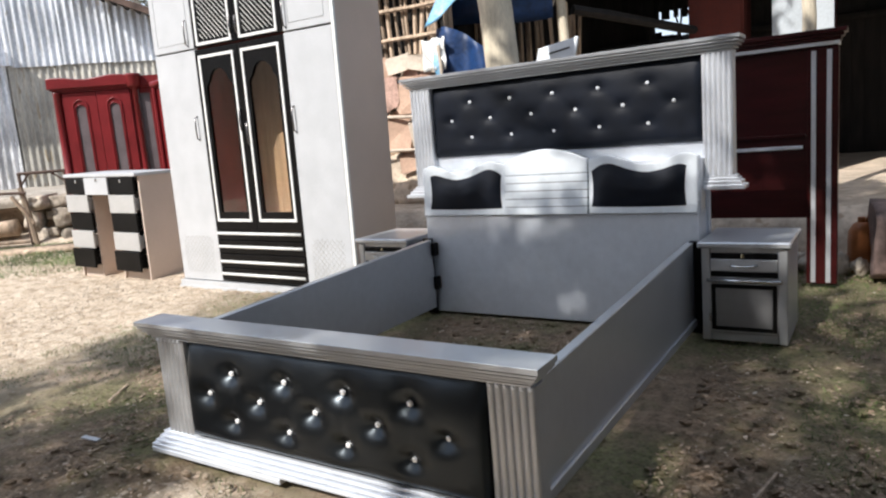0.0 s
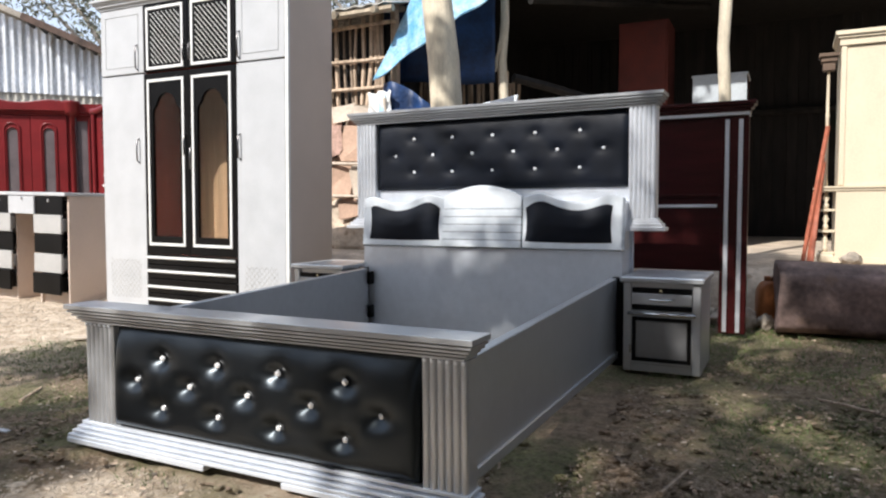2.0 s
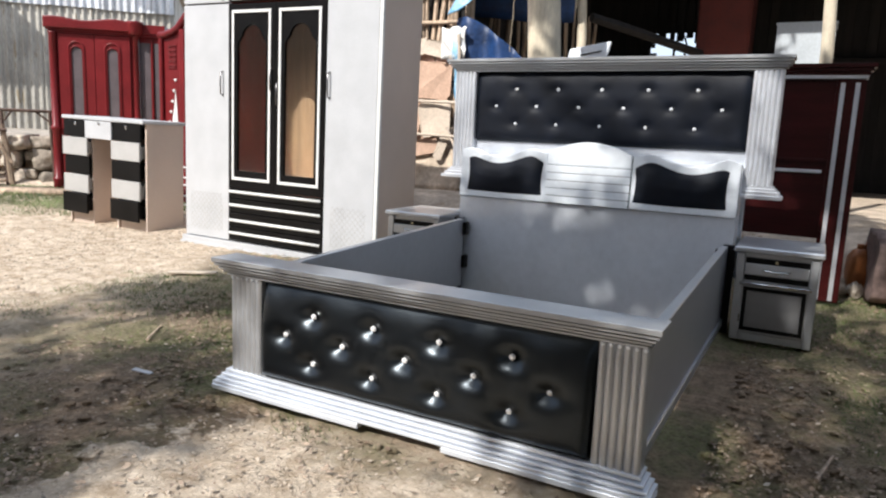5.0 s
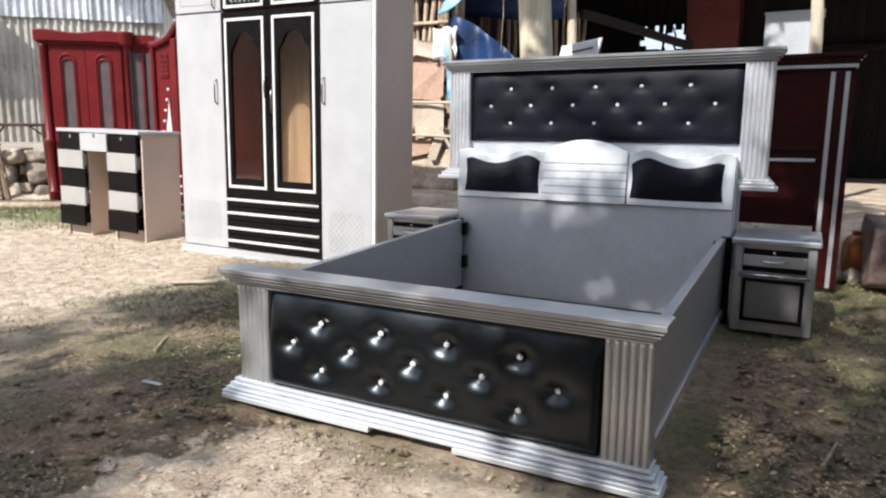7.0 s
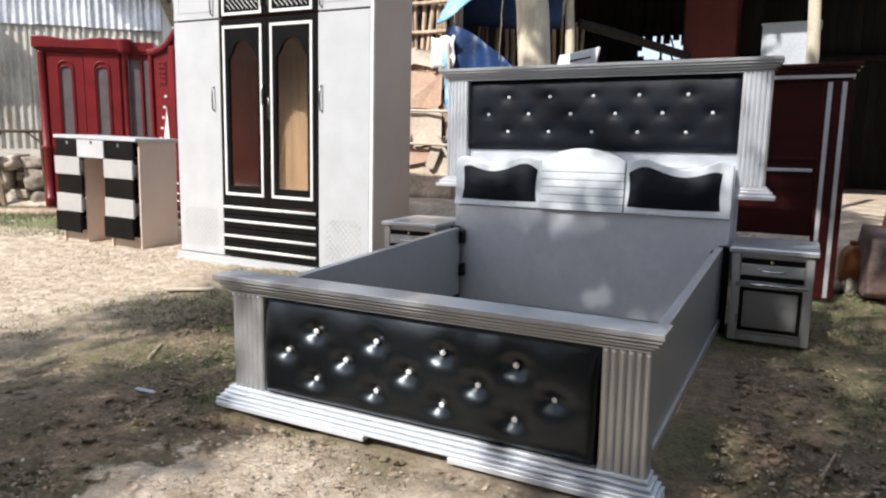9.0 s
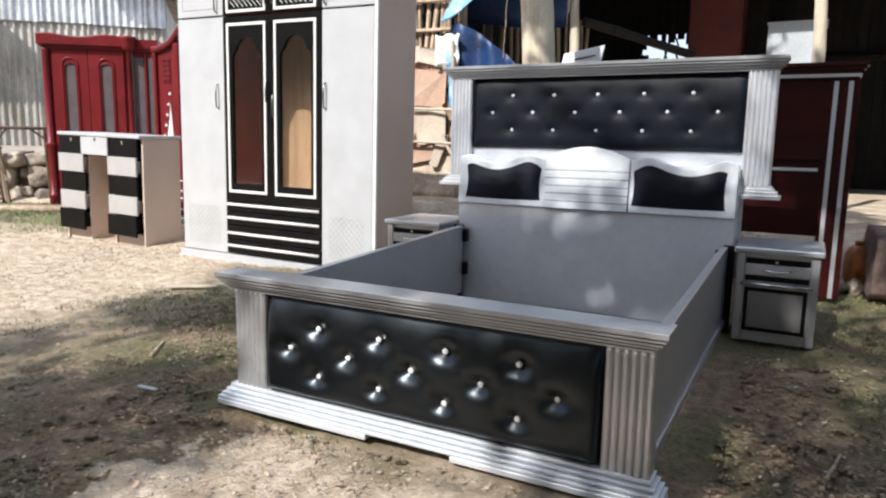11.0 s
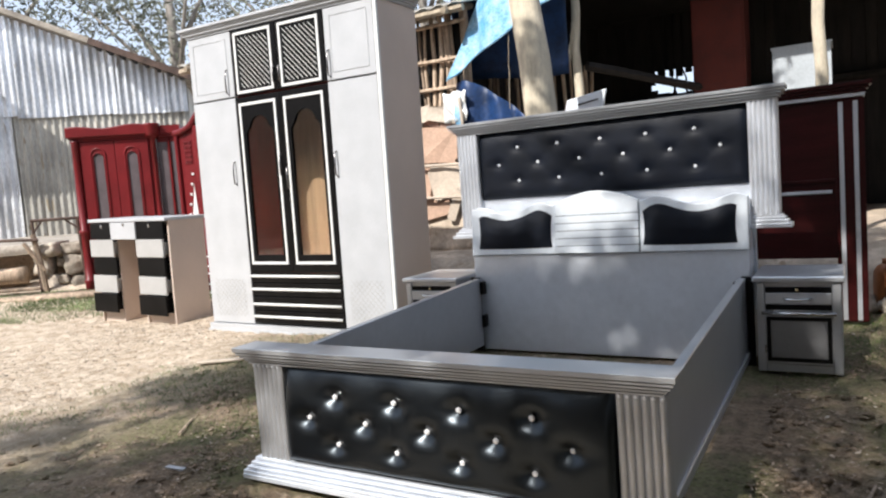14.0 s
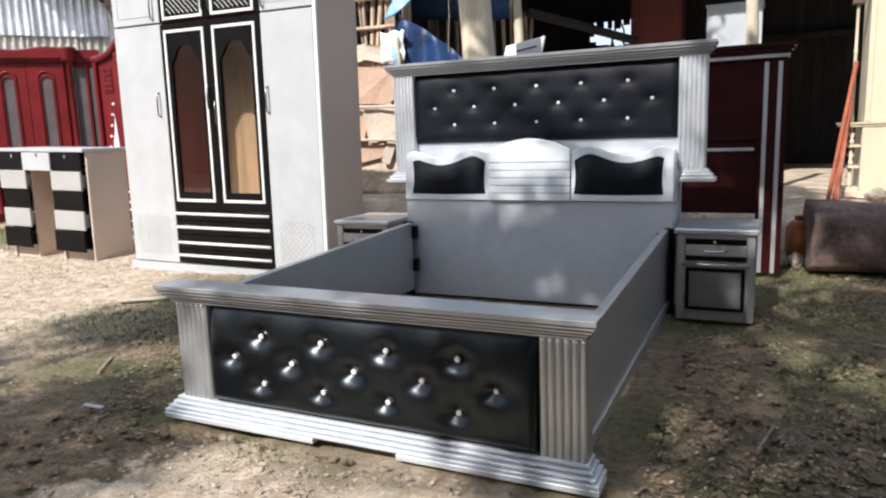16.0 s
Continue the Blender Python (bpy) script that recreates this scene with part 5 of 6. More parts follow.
# rough brown block on the grass
bm = bmesh.new()
bmesh.ops.create_cube(bm, size=1)
bmesh.ops.subdivide_edges(bm, edges=bm.edges, cuts=14, use_grid_fill=True)
for v in bm.verts:
    c = v.co.copy()
    q = max(abs(c.y), abs(c.z)) * 2
    k = 1 - 0.16 * max(0, (abs(c.y * 2) ** 4 * abs(c.z * 2) ** 4))
    v.co = Vector((c.x * 0.90, c.y * 0.46 * k, c.z * 0.44 * k)) + Vector((1, 1, 1)) * 0.0
    v.co += 0.02 * Vector((noise.noise(c * 3), noise.noise(c * 3 + Vector((5, 0, 0))), noise.noise(c * 3 + Vector((0, 7, 0)))))
    v.co += 0.006 * Vector((0, noise.noise(c * 14), noise.noise(c * 14 + Vector((3, 3, 3)))))
ob = tagged(part("timber_block", bm, BLOCK, smooth=True), "big rough brown squared timber block on the grass", "timber block")
ob.matrix_basis = pose(1.905, 3.37, 0.275, 0, 1, 6)

jc = thing("jerrycan", (1.42, 3.46, 0.05), 20, "amber plastic jerrycan standing by the bank", "jerrycan")
body = bmesh.new()
loops = []
for z, w, d in ((0.0, 0.070, 0.046), (0.012, 0.080, 0.056), (0.20, 0.082, 0.058), (0.26, 0.078, 0.054), (0.30, 0.055, 0.040), (0.315, 0.036, 0.030)):
    loops.append([body.verts.new((w * math.copysign(abs(math.cos(q)) ** 0.45, math.cos(q)), d * math.copysign(abs(math.sin(q)) ** 0.45, math.sin(q)), z)) for q in (math.tau * (i + 0.5) / 20 for i in range(20))])
for lo, hi in zip(loops, loops[1:]):
    for i in range(20):
        body.faces.new((lo[i], lo[(i + 1) % 20], hi[(i + 1) % 20], hi[i]))
body.faces.new(loops[0][::-1])
body.faces.new(loops[-1])
part("body", body, JERRY, jc, smooth=True)
part("cap", lathe(bmesh.new(), [(0, 0.022), (0.03, 0.022), (0.034, 0.016)], (-0.012, 0, 0.313), 12), JERRY, jc, "screw cap", True)
part("grip", tube(bmesh.new(), [(0.015, 0, 0.31), (0.03, 0, 0.355), (0.055, 0, 0.35), (0.068, 0, 0.28)], 0.011, 8), JERRY, jc, "moulded grip", True)

# rubble along the bank
def rock(r, seed):
    bm = bmesh.new()
    bmesh.ops.create_icosphere(bm, subdivisions=3, radius=r)
    for v in bm.verts:
        c = v.co.normalized()
        v.co *= 0.78 + 0.42 * noise.noise(c * 1.7 + Vector((seed * 3.1, seed, 0))) + 0.12 * noise.noise(c * 5 + Vector((seed, 0, 4))) + 0.05 * noise.noise(c * 11 + Vector((seed, 3, 4)))
    return bm


kinds = [part("rubble_stone", rock(0.1, i), RUBBLE, smooth=True) for i in range(5)]
for i, k in enumerate(kinds):
    k.matrix_basis = pose(0.95 + i * 0.17, 3.44 + 0.05 * (i % 2), 0.09, i * 40, i * 70, i * 33)
    tagged(k, "rough grey-brown field stone at the foot of the bank", "stone", "bank stones")
for i in range(46):
    x = random.uniform(-2.3, 3.2)
    y = random.uniform(3.36, 3.56)
    s = random.uniform(0.3, 0.9)
    z = 0.06
    if i % 3 == 0:
        y, z = random.uniform(3.85, 4.1), 0.45
    o = copy_thing(kinds[i % 5], Matrix.Translation((x, y, z + 0.05 * s)) @ Euler((i, i * 2.1, i * 0.7)).to_matrix().to_4x4())
    o.scale = (s, s, s * 0.8)

# ---- zinc house on its terrace, to the west ----
P0 = Vector((-10.6, 5.44, 0))
YAW = 45.0
WEST = pose(P0.x, P0.y, 0, 0, 0, YAW)
house = thing("wall_zinc_house", (P0.x, P0.y, 0.0), YAW, "house wall of weathered corrugated zinc sheets", "wall", kind="structure")


def verge(u):
    """The sloping top of the gable wall."""
    return 4.29 - 0.41 * u


def sheet(u0, w, z0, z1, seedy):
    """A corrugated sheet; z1 None: cut along the roof slope."""
    bm = bmesh.new()
    n = int(w / 0.018)
    cols = []
    for i in range(n + 1):
        q = w * i / n
        y = 0.02 * math.cos(q / 0.12 * math.tau)
        top = verge(u0 + q) if z1 is None else z1
        cols.append([bm.verts.new((q, y * (1 + 0.35 * noise.noise((q * 5, z * 2.2, seedy))) + 0.018 * noise.noise((q * 2 + seedy, z * 1.6, seedy)), z)) for z in np.linspace(z0, top, 5)])
    for a, b in zip(cols, cols[1:]):
        for k in range(4):
            bm.faces.new((a[k], b[k], b[k + 1], a[k + 1]))
    return bm


def sheets(s0, s1, z0, z1, m, lift):
    q = s0
    while q < s1 - 0.05:
        w = min(0.8, s1 - q)
        part("zinc_sheet", sheet(q, w + 0.02, z0 + random.uniform(-0.03, 0.03), z1, q), m, house, smooth=True).matrix_basis = pose(q, lift + random.uniform(0, 0.008), 0, 0, 0, random.uniform(-0.5, 0.5))
        q += 0.8


DOOR0, DOOR1 = -2.30, -1.24
sheets(-7.0, DOOR0, 0.78, 3.05, ZINC, 0.0)
sheets(DOOR1, -0.72, 0.78, 3.0, ZINC, 0.0)
sheets(-0.72, 2.15, 0.76, 2.92, ZINC_OLD, 0.012)
sheets(-7.0, 2.15, 2.85, None, ZINC, -0.035)
# near-black boards stand in for the unlit inside of the house
part("inner_lining", bx(-7.0, DOOR0, 0.06, 0.12, 0.78, 2.95), GLOOMWOOD, house)
part("inner_lining", bx(DOOR1, 2.15, 0.06, 0.12, 0.78, 2.95), GLOOMWOOD, house)
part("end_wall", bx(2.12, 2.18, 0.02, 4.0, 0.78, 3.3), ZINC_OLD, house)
part("room_back", bx(-3.4, 0.4, 1.6, 1.65, 0.78, 4.0), GLOOMWOOD, house)
door1 = thing("door_zinc_house", (P0.x, P0.y, 0.0), YAW, "half-open double door, one leaf teal and one grey", "door", kind="structure")
teal = part("leaf", bx(DOOR0 + 0.04, DOOR0 + 0.44, 0.04, 0.08, 0.82, 2.88), TEAL, door1, "dull teal leaf")
for z0, z1 in ((0.92, 1.5), (1.6, 2.15), (2.25, 2.8)):
    part("panel", bead_frame(DOOR0 + 0.10, DOOR0 + 0.38, z0, z1, 0.04, 0.02, 0.008), TEAL, teal)
leaf = part("leaf", bx(0.0, 0.43, -0.02, 0.02, 0.82, 2.92), DOORGREY, door1, "pale grey leaf")
leaf.matrix_basis = pose(DOOR0 + 0.46, -0.05, 0, 0, 0, -10)
for a in (DOOR0, DOOR1 - 0.05):
    part("jamb", bx(a, a + 0.05, -0.04, 0.06, 0.78, 2.92), RUSTY, door1)
part("lintel", bx(DOOR0, DOOR1, -0.04, 0.06, 2.92, 2.98), RUSTY, door1)
part("bar", bx(DOOR0 + 0.05, DOOR1 - 0.06, -0.13, -0.11, 1.84, 1.875), RUSTY, door1)
# thick grey canopy over the door
canopy = tagged(thing("door_canopy", (P0.x, P0.y, 0.0), YAW), "grey weathered concrete canopy rising out over the door", "canopy")
slabc = part("deck", bx(-4.6, -0.82, -1.0, 0.0, -0.04, 0.04), CONCRETE, canopy)
slabc.matrix_basis = pose(0, -0.045, 3.22, -17)
part("fascia", bx(-4.6, -0.82, -1.06, -1.0, 3.46, 3.60), ZINC_OLD, canopy)
eave = tagged(part("roof_zinc_house", bx(-7.8, 2.5, -0.24, 3.5, 0.0, 0.09), CONCRETE), "weathered sloping roof with an overhanging verge", "roof", kind="structure")
eave.matrix_basis = WEST @ Matrix.Translation((0, 0, 4.31)) @ Matrix.Rotation(math.atan(0.41), 4, "Y")
for i in range(9):
    part("rafter_end", bx(0.9 + i * 0.2, 0.96 + i * 0.2, -0.55, -0.2, -0.07, -0.002), GLOOMWOOD, eave)
part("verge_board", bx(0.8, 2.6, -0.58, -0.54, -0.06, 0.05), RUSTY, eave)

# terrace: a thin concrete edge over a washed-out hollow, with a few large stones at its end
terr = thing("wall_terrace", (P0.x, P0.y, 0.0), YAW, "low earth terrace with a worn concrete edge and tumbled stones", "wall", kind="structure")


def terrace_sheet(prof, u0, u1, seed, wob):
    nu = 70
    vs, fs = [], []
    for i in range(nu + 1):
        u = u0 + (u1 - u0) * i / nu
        for k, (y, z) in enumerate(prof):
            vs.append((u, y + wob * noise.noise((u * 2.7, k * 1.3, seed)), z + 0.6 * wob * noise.noise((u * 3.3, k * 1.9, seed + 4))))
    n = len(prof)
    for i in range(nu):
        for k in range(n - 1):
            a = i * n + k
            fs.append((a, a + n, a + n + 1, a + 1))
    return vs, fs


quick("apron", *terrace_sheet([(-3.93, 0.655), (-3.95, 0.70), (-3.94, 0.765), (-3.85, 0.785), (-2.5, 0.79), (-1.0, 0.80), (4.0, 0.80)], -9.5, 3.4, 1, 0.035), CONCRETE, terr, True)
quick("hollow", *terrace_sheet([(-4.35, 0.05), (-4.2, 0.22), (-3.95, 0.31), (-3.7, 0.33), (-3.45, 0.38), (-3.4, 0.55), (-3.55, 0.64), (-3.95, 0.66)], -9.5, 3.4, 7, 0.05), MUD, terr, True)


def wall_stone(sx, sy, sz, u, y, z, r, seed, m):
    """A rough squarish block."""
    bm = bmesh.new()
    box(bm, -0.5, 0.5, -0.5, 0.5, -0.5, 0.5)
    bmesh.ops.subdivide_edges(bm, edges=bm.edges, cuts=5, use_grid_fill=True)
    for v in bm.verts:
        c = v.co.copy()
        f = 0.62 + 0.38 * (0.5 / max(0.3, c.length))
        v.co = c * f * (1 + 0.22 * noise.noise(c * 2.6 + Vector((seed, 0, 0))) + 0.08 * noise.noise(c * 8 + Vector((0, seed, 0))))
        v.co = Vector((v.co.x * sx, v.co.y * sy, v.co.z * sz))
    o = part("wall_stone", bm, m, terr, "", True)
    o.matrix_basis = pose(u, y, z, random.uniform(-6, 6), random.uniform(-6, 6), r)


for k, (sx, sy, sz, u, z, m) in enumerate((
        (0.34, 0.32, 0.17, 0.72, 0.70, RUBBLE), (0.32, 0.30, 0.15, 1.02, 0.70, RUBBLE), (0.30, 0.30, 0.16, 1.32, 0.69, RUBBLE),
        (0.20, 0.26, 0.24, 0.64, 0.50, RUBBLE), (0.26, 0.26, 0.26, 0.98, 0.50, STONE), (0.22, 0.24, 0.20, 1.22, 0.50, RUBBLE),
        (0.22, 0.26, 0.22, 0.70, 0.27, RUBBLE), (0.24, 0.26, 0.20, 1.04, 0.26, STONE), (0.24, 0.26, 0.22, 1.32, 0.28, STONE),
        (0.13, 0.14, 0.12, 0.83, 0.53, STONE), (0.12, 0.12, 0.11, 0.86, 0.33, RUBBLE), (0.12, 0.14, 0.10, 1.16, 0.37, STONE),
        (0.30, 0.30, 0.18, 1.62, 0.66, RUBBLE), (0.30, 0.28, 0.24, 1.58, 0.45, STONE), (0.28, 0.28, 0.22, 1.66, 0.23, STONE))):
    wall_stone(sx, sy, sz, u, -4.02 + 0.05 * math.sin(k * 2.3), z, k * 17 % 40 - 20, k * 3.7, m)


def west(ob):
    ob.matrix_basis = WEST
    return ob


west(tagged(part("log", stick(bmesh.new(), (-0.75, -4.02, 0.43), (0.44, -4.05, 0.42), 0.115, 0.10, 0.02, 6, 12), STICK, smooth=True), "weathered pale log lying under the terrace edge", "log"))
west(tagged(part("log", stick(bmesh.new(), (-2.3, -4.0, 0.44), (-0.85, -4.02, 0.43), 0.10, 0.09, 0.02, 6, 12), TRUNK, smooth=True), "dark round log lying under the terrace edge", "log"))

# pole fence and rusty trestle
fence = west(thing("pole_fence", (0, 0, 0), label="low fence of thin weathered poles in front of the terrace", category="fence"))
for q in (-2.2, -1.15, -0.07):
    part("post", stick(bmesh.new(), (q - 0.04, -4.2, 0.06), (q + 0.05, -4.2, 0.94), 0.034, 0.028, 0.01), STICK, fence)
part("post", stick(bmesh.new(), (0.70, -4.2, 0.06), (0.60, -4.2, 0.90), 0.036, 0.03, 0.01), STICK, fence)
part("rail", stick(bmesh.new(), (-2.6, -4.24, 1.03), (0.66, -4.24, 0.83), 0.022, 0.018, 0.01, 8), RUSTY, fence)
part("rail", stick(bmesh.new(), (-2.6, -4.25, 0.30), (0.62, -4.25, 0.25), 0.024, 0.02, 0.01, 8), STICK, fence)
part("rail", stick(bmesh.new(), (-2.6, -4.26, 0.20), (0.66, -4.27, 0.17), 0.022, 0.018, 0.01, 8), RUSTY, fence)
part("brace", stick(bmesh.new(), (0.50, -4.24, 0.80), (0.69, -4.22, 0.46), 0.026, 0.022, 0.006), STICK, fence)
tre = west(thing("trestle", (0, 0, 0), label="dark rusty steel trestle frame", category="trestle"))
part("bar", tube(bmesh.new(), [(0.59, -4.2, 1.06), (1.12, -4.2, 1.06)], 0.02, 6), RUSTY, tre)
for q in (0.605, 1.10):
    part("leg", tube(bmesh.new(), [(q, -4.2, 1.06), (q + 0.03, -4.2, 0.06)], 0.02, 6), RUSTY, tre)
for q, d in ((0.61, 0.1), (1.10, -0.14)):
    part("brace", tube(bmesh.new(), [(q + d, -4.2, 1.05), (q + 0.01, -4.2, 0.93)], 0.013, 6), RUSTY, tre)
for k in range(3):
    west(tagged(part("pole_on_ground", stick(bmesh.new(), (-2.2 + 0.4 * k, -4.5 - k * 0.13, 0.165), (1.15 + 0.2 * k, -4.52 - k * 0.14, 0.165), 0.05, 0.045, 0.01, 6, 8), STICK, smooth=True), "long yellowish pole lying on the grass", "pole", "poles on the ground"))

# ---- trees ----
def tree(name, at, top, limbs, crown, size, per, spread, material, seed, label, r=0.22, flat=0.6):
    ob = thing(name, at, 0, label, "tree")
    part("trunk", tube(bmesh.new(), [(0, 0, -0.1)] + [(top[0] * k + 0.1 * math.sin(k * 5), top[1] * k, top[2] * k) for k in (0.25, 0.5, 0.75, 1.0)], [r, r * 0.85, r * 0.72, r * 0.6, r * 0.45], 12), TRUNK, ob, smooth=True)
    for a in limbs:
        b0 = Vector(top) * a[0]
        e = Vector(a[1:])
        mid = b0.lerp(e, 0.5) + Vector((0, 0, 0.25))
        part("limb", tube(bmesh.new(), [b0, mid, e], [r * 0.42, r * 0.26, r * 0.1], 8), TRUNK, ob, smooth=True)
    vs, fs = leaves(crown, size, seed, per, spread, flat)
    part_o = quick("crown", vs, fs, material, ob)
    return ob


# unseen shade tree to the south of the bed, shaped to cast its dapples
rg = np.random.default_rng(11)
# sun flecks come through these gaps in the crown (x, y, radius)
GAPS = [(0.12, 3.30, 1.30, 0.66), (0.30, -0.68, 0.95, 0.76), (0.06, -0.03, 0.95, 0.10), (-0.34, 0.25, 0.70, 0.35), (1.06, 0.44, 0.12, 0.12), (1.38, 2.0, 0.25, 0.15), (1.6, 1.4, 0.14, 0.12),
        (1.5, 2.95, 0.24, 0.12), (2.1, 2.2, 0.22, 0.14), (-1.3, 0.6, 0.15, 0.10), (-1.95, 0.44, 0.34, 0.22), (-1.8, -0.2, 0.22, 0.12), (-1.0, -0.45, 0.16, 0.09)]
EDGE = [(-12.0, -3.9), (-5.6, -3.72), (-4.95, -3.7), (-4.3, -3.36), (-3.5, -2.40), (-2.3, -1.90), (-1.1, -1.6)]
GAPS += [(rg.uniform(0.98, 2.5), rg.uniform(0.1, 3.2), 0.02 + 0.06 * rg.random(), 0.02 + 0.05 * rg.random()) for _ in range(16)]
GAPS += [(rg.uniform(-2.3, -0.95), rg.uniform(-0.6, 1.3), 0.02 + 0.06 * rg.random(), 0.02 + 0.04 * rg.random()) for _ in range(2)]
pts = []
while len(pts) < 1900:
    x, y, z = rg.uniform(-4.4, 8.5), rg.uniform(-11.0, 1.5), 5.55 + rg.uniform(0, 0.3)
    if 0.4 < x < 3.6 and y > -2.0 or y > -1.25 and x < 3.6 + 0.6 * (y + 1.7) or y > -1.7 and x < -1.6:
        continue
    if x > 3.2 and rg.random() < 0.35:
        continue
    left = np.interp(y, [e[0] for e in EDGE], [e[1] for e in EDGE])
    if x < left + 0.12 + rg.normal(0, 0.06):
        continue
    gx, gy = x + 0.23 * z, y + z
    if any(((gx - a) / (rx + 0.14)) ** 2 + ((gy - b) / (ry + 0.16)) ** 2 < 1 for a, b, rx, ry in GAPS) or gx < -0.9 and noise.noise((x * 1.6, y * 1.6, 4)) < -0.42:
        continue
    pts.append((x - 4.6, y + 8.0, z))
# unseen leaf clumps added to shade the open workshop and the head box
pts += [(rg.uniform(-1.35, -0.55) - 4.6, rg.uniform(1.3, 3.0) + 8.0, 5.6 + rg.uniform(0, 0.3)) for _ in range(36)]
pts += [(rg.uniform(-0.1, 0.25) - 4.6, rg.uniform(-0.9, -0.35) + 8.0, 5.6 + rg.uniform(0, 0.2)) for _ in range(7)]
pts += [(rg.uniform(-1.95, -0.45) - 4.6, rg.uniform(-3.6, -3.3) + 8.0, 5.6 + rg.uniform(0, 0.2)) for _ in range(6)]
thin = []           # small unseen leaves set high to half-shade the bed head
while len(thin) < 2300:
    gx, gy, z = rg.uniform(-1.2, 1.6), rg.uniform(2.3, 4.2), 8.6 + rg.uniform(0, 0.8)
    if ((gx - 0.18) / 1.2) ** 2 + ((gy - 3.2) / 0.9) ** 2 < 1:
        thin.append((gx - 0.23 * z - 4.6, gy - z + 8.0, z))
shade = tree("shade_tree", (4.6, -8.0, 0), (-1.6, 1.2, 5.2), [(0.7, -5.6, 1.4, 5.7), (0.8, -4.6, 3.6, 5.7), (0.85, -2.2, 4.8, 5.7), (0.75, 0.6, 3.6, 5.6), (0.9, -6.2, -0.4, 5.75), (0.9, -3.4, 2.2, 5.8), (0.8, 1.5, -1.5, 5.8), (0.9, 2.6, 4.6, 5.7), (0.9, 3.2, 1.5, 5.75), (0.98, -6.4, 2.2, 9.0), (0.98, -5.7, 1.7, 8.8), (0.98, -7.2, 2.8, 9.1)], pts, 0.10, 60, 0.17, LEAF, 3, "broad unseen tree with fine leaves, added to shade the yard", 0.26, 0.4)
vs, fs = leaves(thin, 0.036, 31, 1, 0.02, 1.0)
quick("thin_foliage", vs, fs, LEAF, shade)

# airy grey-green trees behind the zinc house
for j, (bx_, by_, h) in enumerate(((-13.5, 10.5, 6.5), (-11.6, 13.0, 7.0), (-16.5, 8.0, 6.5), (-9.0, 15.0, 7.5))):
    c = [(rg.normal(0, 1.5), rg.normal(0, 1.2), h * 0.92 + rg.normal(0, 1.0)) for _ in range(90)]
    tree("eucalyptus", (bx_, by_, 0.2), (0.8, -0.6, h), [(0.55, 1.9, -1.0, h * 0.95), (0.6, -1.8, -0.6, h), (0.7, 1.0, 0.8, h * 1.05), (0.5, -1.0, -1.6, h * 0.9)], c, 0.075, 46, 0.30, LEAF_G, 40 + j, "slender pale-barked tree with thin grey-green foliage", 0.2, 0.8)

# ---- loose stuff on the ground ----
def scatter(name, count, zone, size, material, seed, label, blade=False, dens=None):
    rgs = np.random.default_rng(seed)
    vs, fs = [], []
    while count:
        x, y = rgs.uniform(zone[0], zone[1]), rgs.uniform(zone[2], zone[3])
        if dens and rgs.random() > dens(x, y):
            continue
        count -= 1
        z = rise(x, y) - 0.006
        a = rgs.uniform(0, math.tau)
        s = size * rgs.uniform(0.5, 1.5)
        k = len(vs)
        dx, dy = math.cos(a) * s, math.sin(a) * s
        if blade:
            vs += [(x - dx * 0.08, y - dy * 0.08, z), (x + dx * 0.08, y + dy * 0.08, z), (x + rgs.normal(0, 0.5) * s, y + rgs.normal(0, 0.5) * s, z + s)]
            fs.append((k, k + 1, k + 2))
        else:
            h = [rgs.uniform(0.002, 0.35 * s + 0.004) for _ in range(4)]
            vs += [(x - dx, y - dy, z + h[0]), (x - dy * 0.45, y + dx * 0.45, z + h[1]), (x + dx, y + dy, z + h[2]), (x + dy * 0.45, y - dx * 0.45, z + h[3])]
            fs.append((k, k + 1, k + 2, k + 3))
    return tagged(quick(name, vs, fs, material), label, "litter", kind="stuff")


inside = lambda x, y: not (-0.9 < x < 0.9 and -0.03 < y < 2.3) or (-0.7 < x < 0.7 and 0.15 < y < 1.9)
swept = lambda x, y: -0.7 < x < 1.3 and y < -0.05
fade = lambda y: min(1.0, max(0.0, (y + 2.6) / 1.0))        # the litter thins out to the south
mouldy = lambda x, y: fade(y) * inside(x, y) * min(1, max(0.0, (x + 2.5) / 0.8)) * (not swept(x, y)) * (0.35 + (noise.noise((x * 1.6, y * 1.6, 2)) > 0.0) * 0.65)
sandy = lambda x, y: fade(y) * inside(x, y) * (1.0 if x < -2.3 or swept(x, y) else 0.12)
scatter("fallen_leaves", 12500, (-2.6, 3.2, -2.6, 3.4), 0.012, DRYLEAF, 5, "dry brown fallen leaves and chips", dens=mouldy)
scatter("leaf_crumbs", 33000, (-2.6, 3.2, -2.6, 3.4), 0.0075, CRUMB, 25, "crumbled pale brown leaf litter", dens=mouldy)
scatter("pale_leaves", 6500, (-5.2, 3.2, -2.6, 3.4), 0.011, PALELEAF, 15, "pale pinkish curled leaves on the sand", dens=sandy)
scatter("wood_chips", 500, (-5.5, 2.6, -1.2, 3.4), 0.011, PALEBOARD, 6, "pale wood chips and shavings", dens=lambda x, y: inside(x, y) * 1.0)
scatter("grass", 34000, (-3.0, 3.4, -0.6, 3.5), 0.017, GRASS, 7, "short thin grass", True, dens=lambda x, y: inside(x, y) * (0.6 * (noise.noise((x * 0.9, y * 0.9, 7)) > 0.15) + 0.9 * (math.hypot(x + 2.1, (y - 0.95) * 1.4) < 0.55 + 0.3 * noise.noise((x * 4, y * 4, 1))) + 0.9 * (x > 0.95 and y > 1.75 + 0.4 * noise.noise((x * 3, y * 3, 6)))))
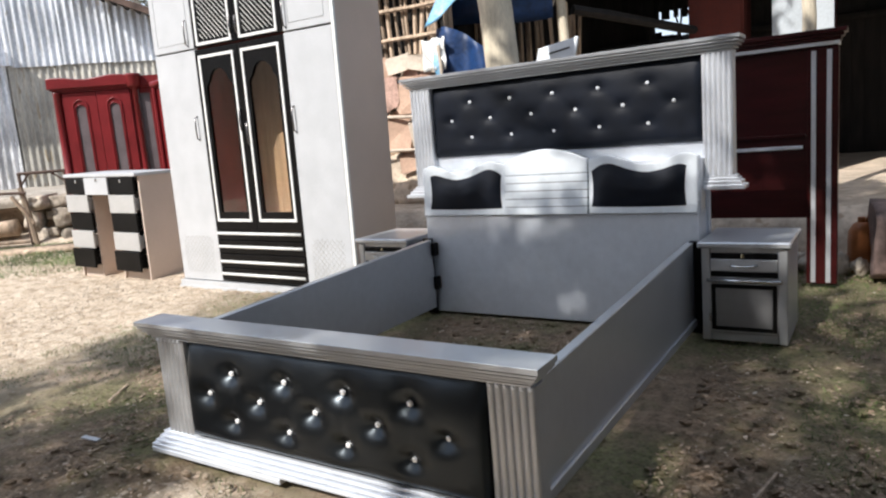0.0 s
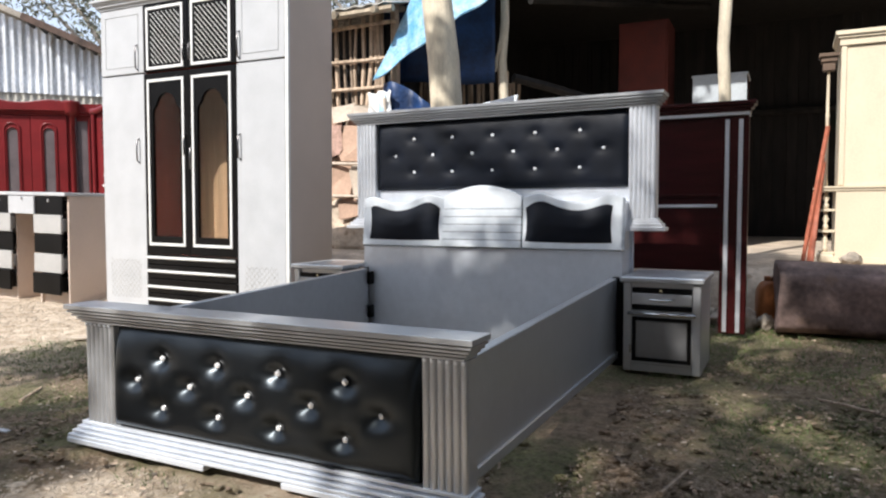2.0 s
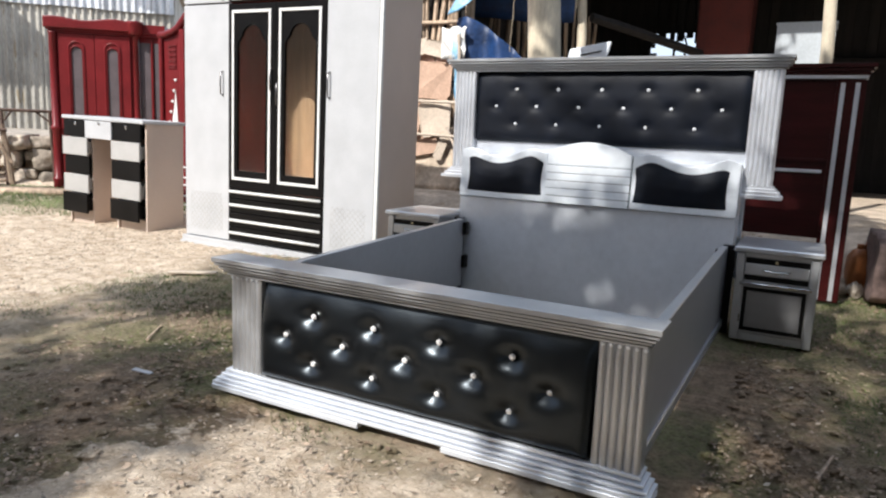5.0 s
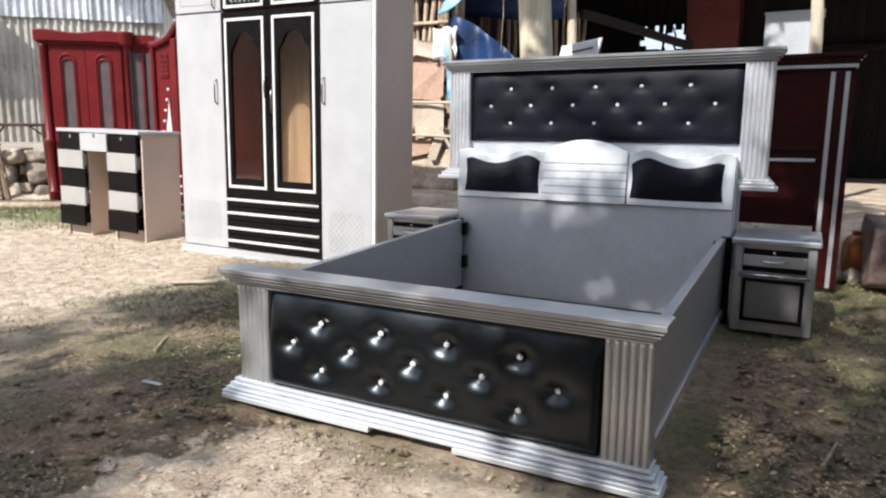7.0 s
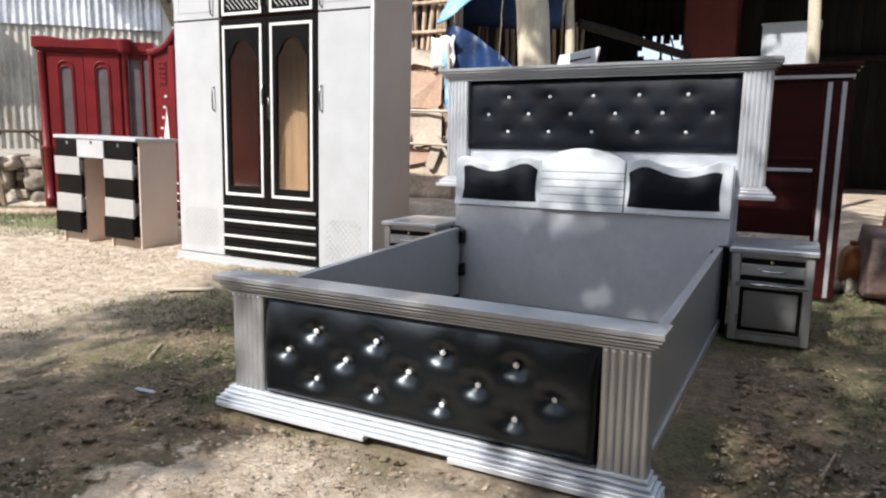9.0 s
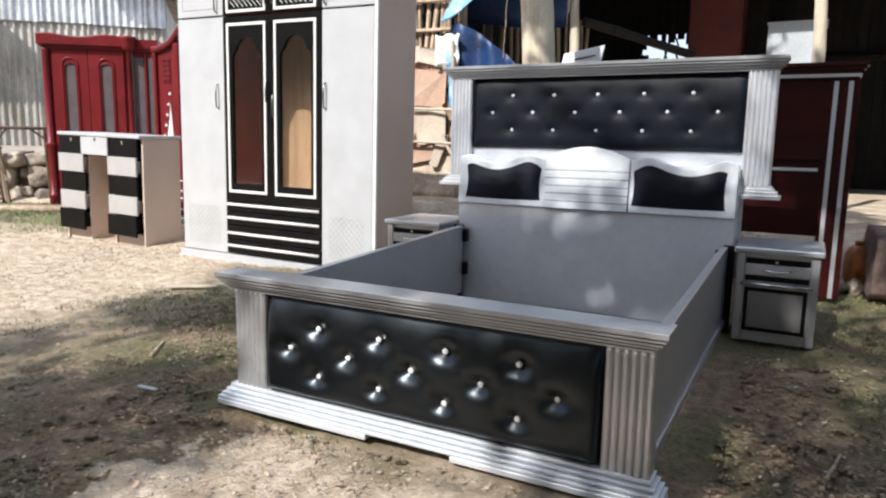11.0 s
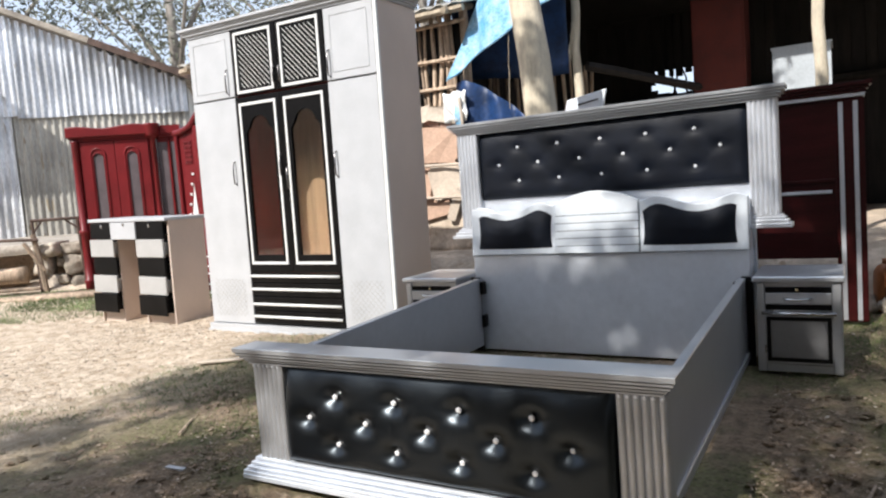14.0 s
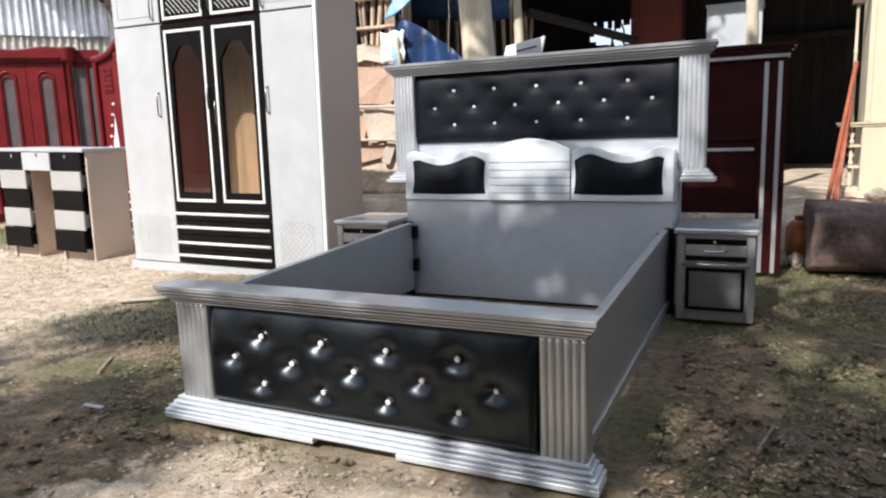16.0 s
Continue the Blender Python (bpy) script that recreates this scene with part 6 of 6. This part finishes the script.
scatter("green_patch", 4500, (-2.75, -1.35, 0.45, 1.5), 0.012, GREEN, 17, "short green grass in the shade", True, dens=lambda x, y: (math.hypot((x + 2.05) * 0.9, (y - 0.98) * 1.3) < 0.5 + 0.3 * noise.noise((x * 5, y * 5, 1))) * (0.25 + 0.75 * (noise.noise((x * 8, y * 8, 3)) > 0)))
# rough grass between the sand and the fence
strip_d = lambda x, y: (x - y + 10.6 + 5.44) * 0.7071          # distance in front of the house wall
verge_d = lambda x, y: (4.15 < strip_d(x, y) < 6.1 + 0.4 * noise.noise((x * 1.1, y * 1.1, 5))) * (0.25 + 0.75 * (noise.noise((x * 1.7, y * 1.7, 3)) > -0.1))
scatter("verge_grass", 42000, (-10.5, -4.9, -1.5, 4.6), 0.035, GREEN, 8, "rough grass along the terrace", True, dens=verge_d)
scatter("verge_weeds", 1500, (-9.5, -5.5, 0.0, 4.4), 0.05, LEAF_G, 28, "low weeds by the fence", dens=lambda x, y: (4.1 < strip_d(x, y) < 4.9) * (noise.noise((x * 2.3, y * 2.3, 9)) > 0.05))


def lumps(name, count, zone, seed, small, large, material, label, dens):
    """Uneven little lumps half sunk in the ground."""
    rgs = np.random.default_rng(seed)
    bm = bmesh.new()
    bmesh.ops.create_icosphere(bm, subdivisions=1, radius=1)
    ball = np.array([v.co[:] for v in bm.verts]) * (1, 1, 0.6)
    tri = [tuple(v.index for v in f.verts) for f in bm.faces]
    bm.free()
    vs, fs = [], []
    while count:
        x, y = rgs.uniform(zone[0], zone[1]), rgs.uniform(zone[2], zone[3])
        if rgs.random() > dens(x, y):
            continue
        count -= 1
        r = small + (large - small) * rgs.random() ** 4
        a = rgs.uniform(0, math.tau)
        ca, sa = math.cos(a), math.sin(a)
        k, z = len(vs), rise(x, y) - 0.012 + 0.1 * r
        for v in ball * rgs.uniform(0.6, 1.25, (len(ball), 3)) * r * (1.3, 0.9, 1):
            vs.append((x + v[0] * ca - v[1] * sa, y + v[0] * sa + v[1] * ca, z + v[2]))
        fs += [tuple(k + i for i in f) for f in tri]
    return tagged(quick(name, vs, fs, material), label, "gravel", kind="stuff")


lumps("earth_clods", 12500, (-2.7, 3.2, -2.6, 3.4), 19, 0.003, 0.024, EARTH, "crumbly brown clods of earth", lambda x, y: mouldy(x, y) * (1.0 if y < 1.6 else 0.4))
lumps("gravel", 20000, (-6.0, 1.3, -2.6, 3.4), 9, 0.003, 0.010, PEBBLE, "scattered small pale stones", sandy)

bm = bx(-0.15, 0.15, -0.026, 0.026, 0.0, 0.014, 0.003)
tagged(part("paper_scrap", bx(-0.045, 0.045, -0.011, 0.011, 0.0, 0.006, 0.001), WHITE_P), "small white torn scrap on the earth", "scrap").matrix_basis = pose(-1.15, -0.03, 0.008, 2, 3, 8)
tagged(part("plank_offcut", bm, PALEBOARD), "pale sawn plank offcut on the sand", "offcut").matrix_basis = pose(-2.33, 1.28, 0.045, 0, 0, 35)
tagged(part("twig", stick(bmesh.new(), (0, -0.11, 0.006), (0, 0.11, 0.008), 0.007, 0.005, 0.003, 4, 6), STICK), "thin pale twig on the earth", "twig").matrix_basis = pose(1.235, 0.55, 0.012, 0, 0, -12)
tw = bpy.data.objects["twig"]
for x, y, rz, k in ((-0.12, 1.25, 70, 0.9), (0.28, 1.45, 20, 1.2), (0.42, 0.95, -50, 0.8), (-0.35, 1.6, 110, 0.7), (1.75, 1.55, 60, 1.1), (-1.55, 0.35, 35, 1.0)):
    o = copy_thing(tw, pose(x, y, height(x, y) + 0.002, 0, 0, rz))
    o.scale = (k, k, k)
